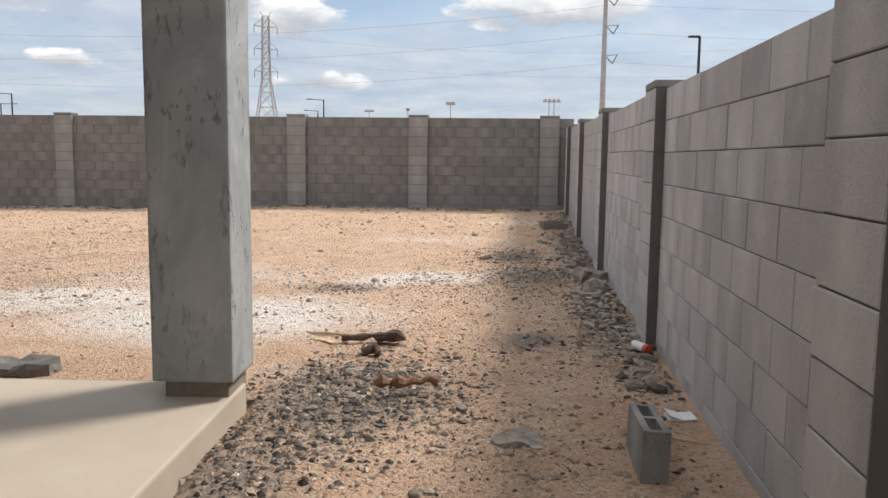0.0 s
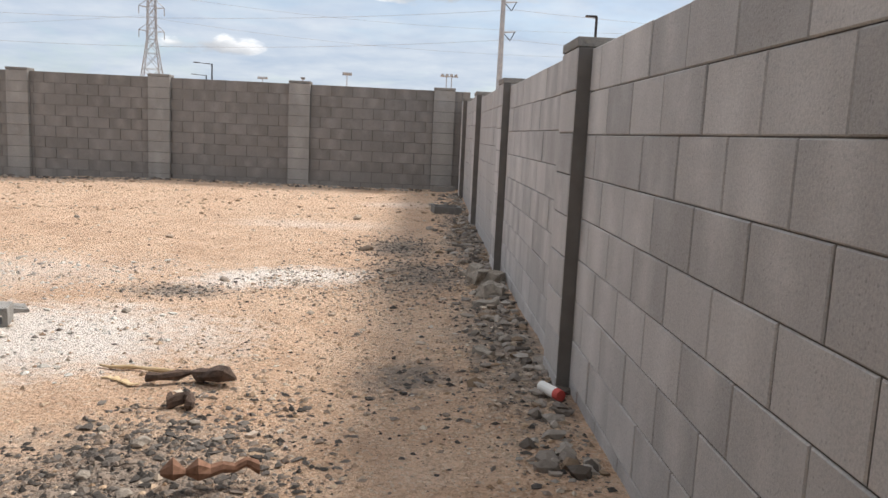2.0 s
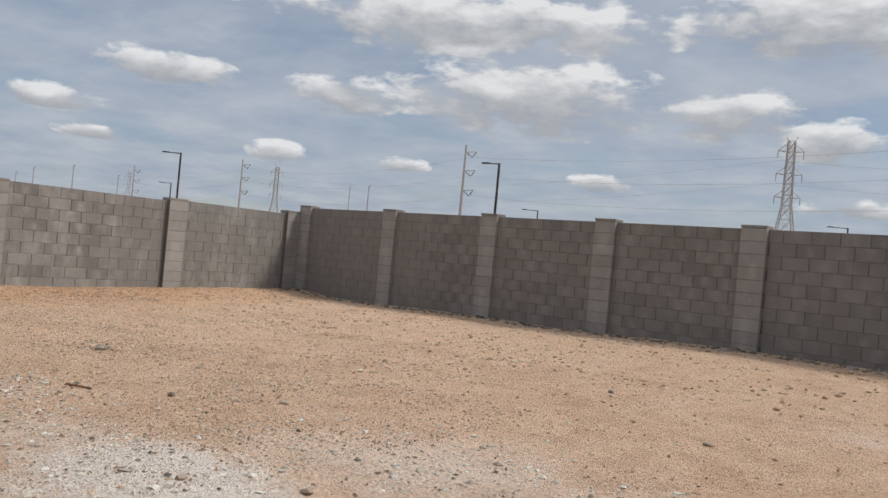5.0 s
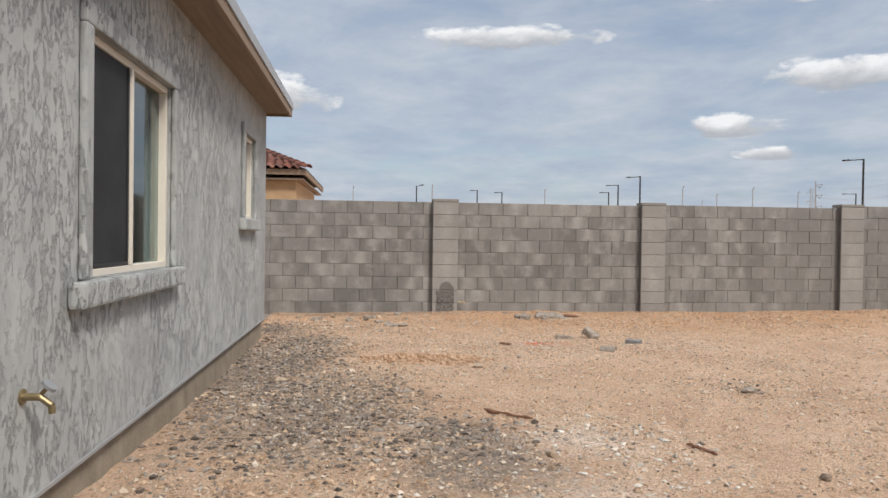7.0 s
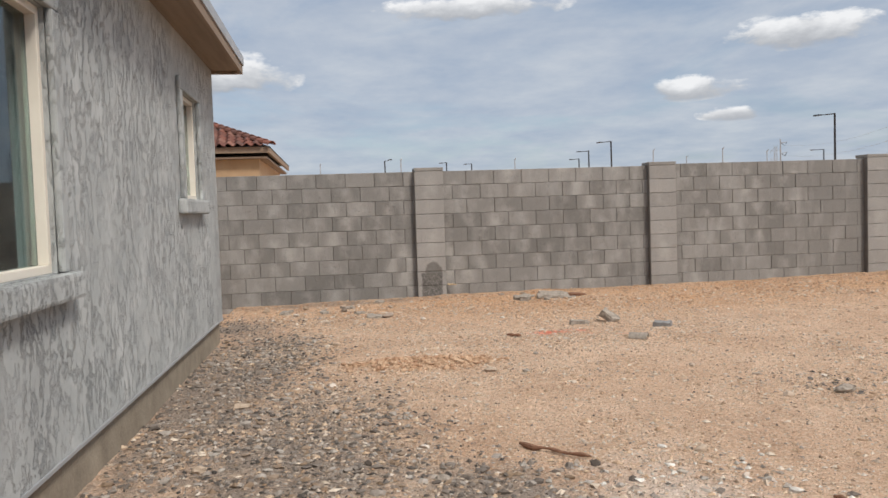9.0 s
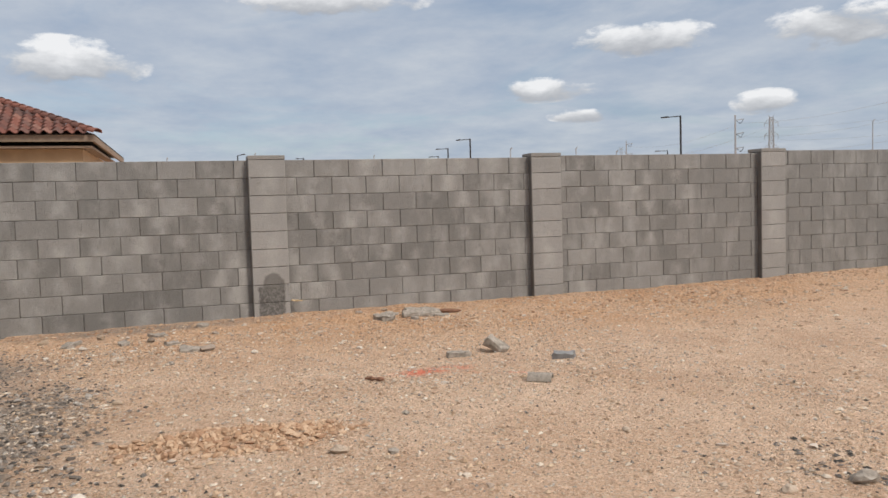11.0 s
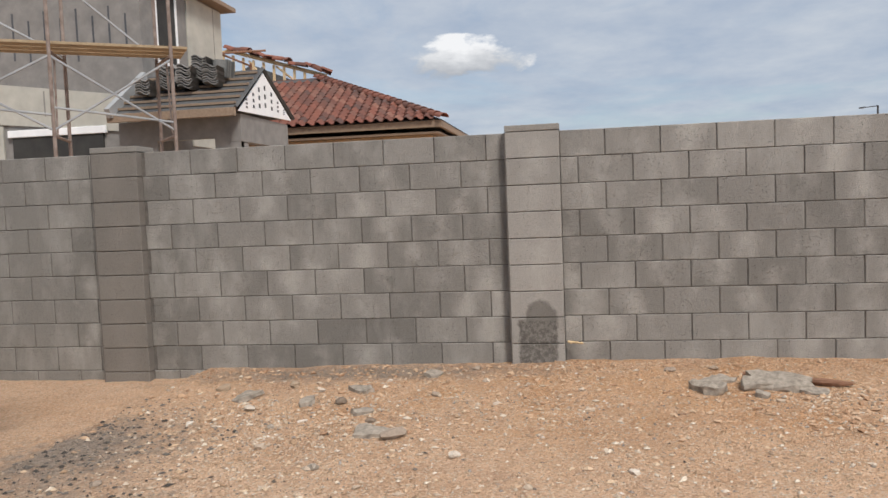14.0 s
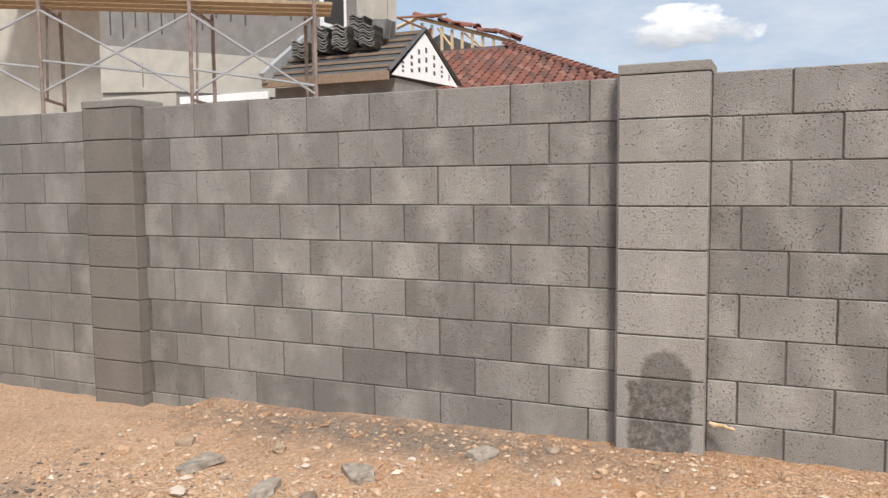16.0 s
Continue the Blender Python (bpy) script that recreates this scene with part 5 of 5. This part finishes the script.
def wire(points, sag, r=0.045):
    bm = bmesh.new()
    for (a, b) in zip(points, points[1:]):
        a, b = Vector(a), Vector(b)
        last = a
        for i in range(1, 25):
            f = i / 24
            p = a.lerp(b, f) - Vector((0, 0, sag * 4 * f * (1 - f)))
            tube(bm, last, p, r, sides=4)
            last = p
    ob = part("power_line", bm, M_GALV, None, "thin sagging overhead power line")
    return tagged(ob, category="power line", group="overhead lines")


for dz in (-2.2, -6.2, -10.4):
    wire([(160, 95, 26 + dz), (20.5, 118.6, 26 + dz), (-99.8, 140.4, 25 + dz), (-201, 161, 25 + dz), (-289, 177, 25 + dz)], 2.6, 0.022)
for s, f in ((-1, 0.85), (-1, 0.70)):
    wire([(160, 208 + s * 2, 45 * f), (-63 + s * 3, 247, 45 * f), (-365, 311 + s * 3, 45 * f), (-590, 350 + s * 3, 45 * f)], 7.0, 0.03)

# far hills low on the horizon
bm = bmesh.new()
last = None
for i in range(60):
    a = radians(-62 + i * 0.75)
    D = 2400
    x, y = D * math.sin(a), D * math.cos(a)
    z = 30 + 62 * math.exp(-((i - 29) / 3.2) ** 2) + 42 * math.exp(-((i - 33) / 2.6) ** 2) + 26 * math.exp(-((i - 14) / 6) ** 2) + 7 * noise.noise(Vector((i * 0.6, 0, 0)))
    row = [bm.verts.new((x, y, -5)), bm.verts.new((x * 1.01, y * 1.01, max(z, 4))), bm.verts.new((x * 1.05, y * 1.05, -5))]
    if last:
        bm.faces.new((last[0], row[0], row[1], last[1]))
        bm.faces.new((last[1], row[1], row[2], last[2]))
    last = row
hills = part("backdrop", bm, M_HILL, None, "low blue hills on the horizon", "structure")
hills["category"] = "hills"


# ---- neighbour with the red tiled hip roof ----
def tile_mesh(name, length, width, material, amp=0.05):
    """One S-shaped roof tile lying along -y (down the slope), crown up."""
    bm = bmesh.new()
    n = 9
    cols = []
    for i in range(n):
        u = i / (n - 1)
        z = amp * math.sin(u * 2 * math.pi) + (0.012 if u < 0.5 else 0)
        x = (u - 0.5) * width * 1.06
        cols.append([bm.verts.new((x, yy, z + dz + lift)) for yy, lift in ((-length / 2, 0.03), (length / 2, 0.0)) for dz in (0, -0.022)])
    for a, b in zip(cols, cols[1:]):
        bm.faces.new((a[0], b[0], b[2], a[2]))
        bm.faces.new((a[1], b[1], b[0], a[0]))
        bm.faces.new((a[3], b[3], b[1], a[1]))
    me = bpy.data.meshes.new(name)
    bmesh.ops.recalc_face_normals(bm, faces=bm.faces)
    bm.to_mesh(me)
    bm.free()
    me.materials.append(material)
    return me


TIP = Vector((-34.5, 3.15, 4.25))
SLOPE = 0.42
RUN = 6.2
house_a = tagged(empty("neighbour_house"), "tan single-storey house with a red clay tile roof", "house")
part("wall", boxes(((-46.0, -14.0, 0.1), (-34.95, 2.7, 3.72))), M_TAN, house_a)
part("fascia", boxes(((-34.62, -14.4, 3.93), (-34.52, 3.13, 4.16)), ((-47, 3.03, 3.93), (-34.622, 3.13, 4.16)), bevel=0.01), M_FASCIA, house_a)
part("soffit", boxes(((-34.95, -14.4, 3.73), (-34.64, 3.02, 3.80)), ((-47, 2.70, 3.73), (-34.96, 3.02, 3.80))), M_FASCIA, house_a)
bm = bmesh.new()
z0 = TIP.z - 0.08
q = [bm.verts.new(v) for v in ((TIP.x, TIP.y, z0), (TIP.x, -14.5, z0), (TIP.x - RUN, -14.5 + RUN, z0 + RUN * SLOPE), (TIP.x - RUN, TIP.y - RUN, z0 + RUN * SLOPE), (TIP.x - 2 * RUN, TIP.y, z0), (TIP.x - 2 * RUN, -14.5, z0))]
for idx in ((0, 3, 2, 1), (0, 4, 3), (4, 5, 2, 3), (5, 1, 2), (0, 1, 5, 4)):
    bm.faces.new([q[i] for i in idx])
roof_a = part("roof", bm, M_UNDER, house_a)
red = tile_mesh("roof_tile", 0.46, 0.34, M_TILE)
pitch = math.degrees(math.atan(SLOPE))
tile_jobs = []
rows_n = 15
for r in range(rows_n):
    s = (r + 0.35) * 0.40 * math.cos(math.radians(pitch))
    y_hi = TIP.y - s - 0.12
    y = y_hi - 0.17
    while y > -5.4:
        tile_jobs.append((roof_a, red, Matrix.Translation((TIP.x - s + 0.05, y, TIP.z + s * SLOPE)) @ pose(0, 0, 0, 0, 0, 90) @ pose(0, 0, 0, pitch, 0, 0)))
        y -= 0.34
ridge_me = bpy.data.meshes.new("ridge_tile")
bm = bmesh.new()
prev = None
for i in range(7):
    a = math.pi * i / 6
    row = [bm.verts.new((math.cos(a) * rr, yy, math.sin(a) * rr * 0.8 + lift)) for yy, lift, rr in ((-0.24, 0.03, 0.2), (0.24, 0.0, 0.17), (-0.24, 0.03, 0.17))]
    if prev:
        bm.faces.new((prev[0], row[0], row[1], prev[1]))
        bm.faces.new((prev[2], row[2], row[0], prev[0]))
    prev = row
bm.to_mesh(ridge_me)
bm.free()
ridge_me.materials.append(M_RIDGE)
hip_dir = Vector((-1, -1, SLOPE)).normalized()
d = 0.1
while d < RUN * 1.45:
    m = Matrix.Translation(TIP + hip_dir * d + Vector((0, 0, -0.03))) @ hip_dir.to_track_quat("Y", "Z").to_matrix().to_4x4()
    tile_jobs.append((roof_a, ridge_me, m))
    d += 0.40

# framing still open above it, with tiles stacked along the hip
framing = tagged(empty("roof_framing"), "open pale timber roof framing above the tiles", "roof framing")
fx, top_z = -41.0, TIP.z + 2.5
part("plate", boxes(((fx - 0.1, -7.6, top_z - 0.1), (fx + 0.1, -2.9, top_z + 0.08))), M_RIDGE, framing)
for i in range(9):
    yy = -7.3 + i * 0.45
    hgt = 0.15 + 1.2 * min(1.0, (-2.9 - yy) / 4.2)
    part("stud", boxes(((fx - 0.05, yy, top_z + 0.081), (fx + 0.05, yy + 0.09, top_z + hgt))), M_LUMBER, framing)
part("rafter", tube(bmesh.new(), (fx, -2.7, top_z + 0.15), (fx, -7.0, top_z + 1.5), 0.08, sides=4), M_LUMBER, framing)
part("rafter", tube(bmesh.new(), (fx, -7.0, top_z + 1.5), (fx, -9.2, top_z + 0.75), 0.08, sides=4), M_LUMBER, framing)
part("brace", tubes([((fx, -4.2, top_z + 0.12), (fx, -4.9, top_z + 0.7)), ((fx, -5.4, top_z + 0.12), (fx, -6.1, top_z + 1.0))], 0.045, 4), M_LUMBER, framing)
part("back_roof", poly_prism([(-4.2, 0.1), (-7.0, 1.3), (-9.6, 0.1)], 0.2, Matrix.Translation((fx - 2.5, 0, top_z)) @ pose(0, 0, 0, 0, 0, 90) @ Matrix.Diagonal((1, 1, 1, 1))), M_UNDER, framing)
loose = tagged(empty("stacked_ridge_tiles"), "red roof tiles stacked loose along the hip", "roof tiles")
rr = random.Random(5)
for i in range(13):
    f = i / 12
    place = Vector((fx + 0.1, -2.7 - f * 4.2, top_z + 0.28 + f * 1.28 + rr.uniform(-0.04, 0.08)))
    tile_jobs.append((loose, ridge_me, Matrix.Translation(place) @ pose(0, 0, 0, rr.uniform(10, 35), rr.uniform(-20, 20), rr.uniform(150, 210))))

# ---- neighbour under construction ----
house_b = tagged(empty("unfinished_house"), "two-storey house under construction in foam board and grey paper", "house")
NX, NY = -26.0, -2.6
part("north_wall", boxes(((-30.4, NY - 0.15, 0.1), (NX, NY, 7.2))), M_FELTPAPER, house_b)
part("foam_panel", boxes(((-30.41, NY + 0.002, 3.2), (-28.3, NY + 0.035, 7.15))), M_FOAM, house_b, "yellowish foam board panel")
part("foam_seam", boxes(((-29.9, NY + 0.036, 3.2), (-29.87, NY + 0.041, 7.15))), M_FELTPAPER, house_b)
part("east_wall", boxes(((NX - 0.15, -8.8, 0.1), (NX - 0.001, NY - 0.151, 7.2))), M_FELTPAPER, house_b)
part("recessed_wall", boxes(((-28.2, -18.0, 0.1), (-28.0, -8.8, 7.2))), M_FOAM, house_b, "pale wall covered in plaster lath")
part("return_wall", boxes(((-28.2, -8.95, 0.1), (NX - 0.151, -8.801, 7.2))), M_FOAM, house_b)
part("foam_band", poly_prism([(-8.79, 3.85), (-8.79, 5.05), (-2.75, 4.25), (-2.75, 3.4), (-3.3, 3.45), (-6.3, 3.75)], 0.05, Matrix.Translation((NX + 0.052, 0, 0)) @ pose(0, 0, 0, 0, 0, 90)), M_FOAM, house_b, "white foam board band")
part("lower_foam", boxes(((NX + 0.002, -8.79, 0.2), (NX + 0.05, -6.35, 3.72))), M_FOAM, house_b)
for yy in (-5.2, -7.4):
    part("foam_seam", boxes(((NX + 0.053, yy, 3.9), (NX + 0.057, yy + 0.04, 4.5))), M_FELTPAPER, house_b)
win = part("window", boxes(((NX + 0.002, -6.1, 2.2), (NX + 0.06, -3.7, 3.42)), bevel=0.01), M_DARK, house_b)
part("window_head", boxes(((NX + 0.002, -6.2, 3.425), (NX + 0.10, -3.6, 3.60)), bevel=0.015), M_WRAP, win, "white window head trim")
part("window_sill", boxes(((NX + 0.002, -6.2, 2.08), (NX + 0.09, -3.6, 2.195))), M_WRAP, win)
upper = part("window", boxes(((-27.6, NY + 0.002, 5.2), (-26.7, NY + 0.05, 6.9))), M_DARK, house_b)
part("window_frame", boxes(((-27.7, NY + 0.002, 5.1), (-26.6, NY + 0.07, 5.198)), ((-27.7, NY + 0.002, 5.2), (-27.61, NY + 0.07, 6.9)), ((-26.69, NY + 0.002, 5.2), (-26.6, NY + 0.07, 6.9)), bevel=0.01), M_WRAP, upper)
part("eave", boxes(((-30.8, -14, 7.21), (NX + 0.1, NY + 0.35, 7.34)), bevel=0.02), M_FASCIA, house_b)
for i in range(14):
    yy = -3.0 - i * 0.42
    part("printed_mark", boxes(((NX + 0.0015, yy, 5.15 + 0.12 * (i % 3)), (NX + 0.004, yy + 0.05, 6.2 + 0.2 * (i % 2)))), M_INK, house_b)

# porch wing of the same house
EX, PX, GY = -24.4, -26.05, 0.30
part("porch_wall", boxes(((-24.95, NY + 0.001, 0.1), (-24.8, -1.7, 3.5)), ((-24.95, -0.35, 0.1), (-24.8, 0.25, 3.5)), ((-24.95, -1.7, 3.05), (-24.8, -0.35, 3.5)), ((-24.95, -1.7, 0.1), (-24.8, -0.35, 2.2))), M_FELTPAPER, house_b)
part("porch_beam", boxes(((-27.7, 0.02, 2.95), (-24.79, 0.27, 3.55)), bevel=0.01), M_FELTPAPER, house_b, "grey papered porch beam")
part("porch_post", boxes(((-27.75, 0.0, 0.1), (-27.25, 0.25, 2.949))), M_FELTPAPER, house_b)
part("porch_post", boxes(((-25.2, 0.0, 0.1), (-24.79, 0.25, 2.949))), M_FELTPAPER, house_b)
bm = bmesh.new()
q = [bm.verts.new(v) for v in ((EX, GY, 3.63), (PX, GY, 4.68), (-27.95, GY, 3.72), (EX, NY, 3.63), (PX, NY, 4.68), (-27.95, NY, 3.72))]
for idx in ((0, 1, 4, 3), (1, 2, 5, 4), (2, 0, 3, 5)):
    bm.faces.new([q[i] for i in idx])
porch_roof = part("porch_roof", bm, M_UNDER, house_b, "dark felted porch roof")
part("gable_wrap", poly_prism([(EX - 0.15, 3.58), (PX, 4.60), (-27.8, 3.66)], 0.03, Matrix.Translation((0, GY + 0.005, 0))), M_WRAP, house_b, "white house wrap on the gable")
for i, (gx, gz, gh) in enumerate(((-25.0, 3.68, 0.25), (-25.4, 3.72, 0.4), (-25.75, 3.76, 0.55), (-26.1, 3.8, 0.6), (-26.5, 3.78, 0.5), (-26.9, 3.78, 0.3), (-27.3, 3.76, 0.15))):
    for j in range(3):
        part("printed_mark", boxes(((gx - 0.05, GY + 0.036, gz + gh * j / 3), (gx + 0.05, GY + 0.039, gz + gh * (j + 0.55) / 3))), M_INK, porch_roof)
part("barge_board", tubes([((EX, GY + 0.03, 3.64), (PX, GY + 0.03, 4.70)), ((PX, GY + 0.03, 4.70), (-27.97, GY + 0.03, 3.72))], 0.05, 4), M_UNDER, house_b)
part("eave_trim", boxes(((EX - 0.03, NY, 3.46), (EX + 0.06, GY + 0.03, 3.64)), bevel=0.01), M_FASCIA, house_b, "pale eave trim")
slope_p = 1.05 / 1.65
for i in range(6):
    s = 0.15 + i * 0.26
    part("batten", boxes(((EX - s - 0.03, NY + 0.02, 3.64 + s * slope_p), (EX - s + 0.03, GY - 0.02, 3.69 + s * slope_p))), M_FASCIA, porch_roof)
flash = poly_prism([(0, 0), (0.12, 0), (0.12, 0.22), (0, 0.22)], 1.9, Matrix.Translation((EX + 0.1, NY + 0.05, 3.55)) @ pose(0, 0, 0, math.degrees(math.atan(slope_p)), 0, 90))
part("valley_flashing", flash, M_FLASH, house_b, "bright metal flashing")

grey_tile = tile_mesh("grey_tile", 0.42, 0.33, M_TILE_GREY, 0.035)
for n, (sx, sy, count) in enumerate(((0.75, -1.55, 9), (0.72, -1.05, 9), (1.05, -1.35, 8), (1.0, -0.82, 10), (0.8, -0.48, 8), (1.2, -0.42, 7), (0.55, -1.95, 6))):
    base = Vector((EX - sx, sy, 3.69 + sx * slope_p))
    st = tagged(empty("tile_stack", Matrix.Translation(base)), "stack of grey roof tiles standing on the porch roof", "tile stack", "stacked roof tiles")
    for j in range(count):
        tile_jobs.append((st, grey_tile, pose(0, 0, 0.06 + j * 0.055, rr.uniform(-3, 3), rr.uniform(-2, 2), 90 + rr.uniform(-5, 5)) if n not in (2, 5) else pose(0.06 * j - 0.2, 0, 0.2, 78 + rr.uniform(-5, 5), 0, 88 + rr.uniform(-6, 6))))

# ---- scaffold in front of it ----
scaf = tagged(empty("scaffold"), "rusty tube scaffold with plank decks", "scaffold")
front, backr = -22.3, -23.5
P_F = [0.04, -1.99, -4.3, -6.6, -8.9]
P_B = [-0.1, -1.75, -4.3, -6.4, -8.9]
for n, yy in enumerate(P_F):
    part("standard", tube(bmesh.new(), (front, yy, 0.1), (front, yy, 7.5), 0.033, sides=8), (M_RUST, M_RED, M_RUST)[n % 3] if n == 9 else M_RUST, scaf)
for yy in P_B:
    part("standard", tube(bmesh.new(), (backr, yy, 0.1), (backr, yy, 7.5), 0.033, sides=8), M_RUST, scaf)
for yy, yb in zip(P_F, P_B):
    for z in (1.0, 2.9, 4.38, 6.3):
        part("frame_rail", tube(bmesh.new(), (front, yy, z), (backr, yb, z), 0.028, sides=8), M_RUST, scaf)
    part("frame_brace", tubes([((front - 0.25, yy + (yb - yy) * 0.2, 2.9), (front - 0.45, yy + (yb - yy) * 0.3, 4.38))], 0.02, 6), M_RUST, scaf)
for i in range(4):
    a, b = P_F[i], P_F[i + 1]
    part("cross_brace", tubes([((front, a, 3.0), (front, b, 4.3)), ((front, b, 3.0), (front, a, 4.3))], 0.022, 6), M_GALV, scaf)
    part("guard_rail", tube(bmesh.new(), (front, a, 3.15 + 0.12 * i), (front, b, 3.4 + 0.1 * i), 0.022, sides=6), M_GALV, scaf)
    part("cross_brace", tubes([((backr, P_B[i], 4.5), (backr, P_B[i + 1], 5.9))], 0.022, 6), M_GALV, scaf)
for i in range(3):
    x0 = front - 0.1 - i * 0.36
    part("plank", boxes(((x0 - 0.30, -6.8, 4.52), (x0, 0.35, 4.57)), bevel=0.006), M_PLANK, scaf, "pale plywood scaffold plank")
    part("plank", boxes(((x0 - 0.30, -12.5, 2.95), (x0, -5.4, 3.0)), bevel=0.006), M_WOOD, scaf, "reddish scaffold plank")
# red guard posts fixed on the roofs
part("guard_post", tube(bmesh.new(), (-31.2, -4.4, 3.9), (-31.4, -4.5, 6.9), 0.05, sides=8), M_RED, house_b, "red roof guard post")
part("guard_post", tube(bmesh.new(), (-33.8, -3.1, 3.7), (-33.8, -3.1, 6.3), 0.04, sides=8), M_WOOD, house_b)
part("guard_rail", tubes([((-31.4, -4.5, 6.85), (-33.8, -3.1, 6.2)), ((-31.3, -4.45, 6.2), (-33.9, -2.6, 6.7))], 0.035, 6), M_WOOD, house_b)
# the scaffold stands at a slant to the yard wall
scaf.matrix_world = Matrix.Translation((-22.3, 0.04, 0)) @ pose(0, 0, 0, 0, 0, 34) @ Matrix.Translation((22.3, -0.04, 0))

# ---- single blocks of the walls ----
for parent, bname, me, material, place, tilt in late_blocks:
    ob = new(bname, with_material(me, material))
    ob.parent = parent
    ob.location = place
    ob.rotation_euler = (0, 0, radians(tilt) * 0.4)

for parent, me, m in tile_jobs:
    ob = new("roof_tile", me)
    ob.parent = parent
    ob.matrix_local = m
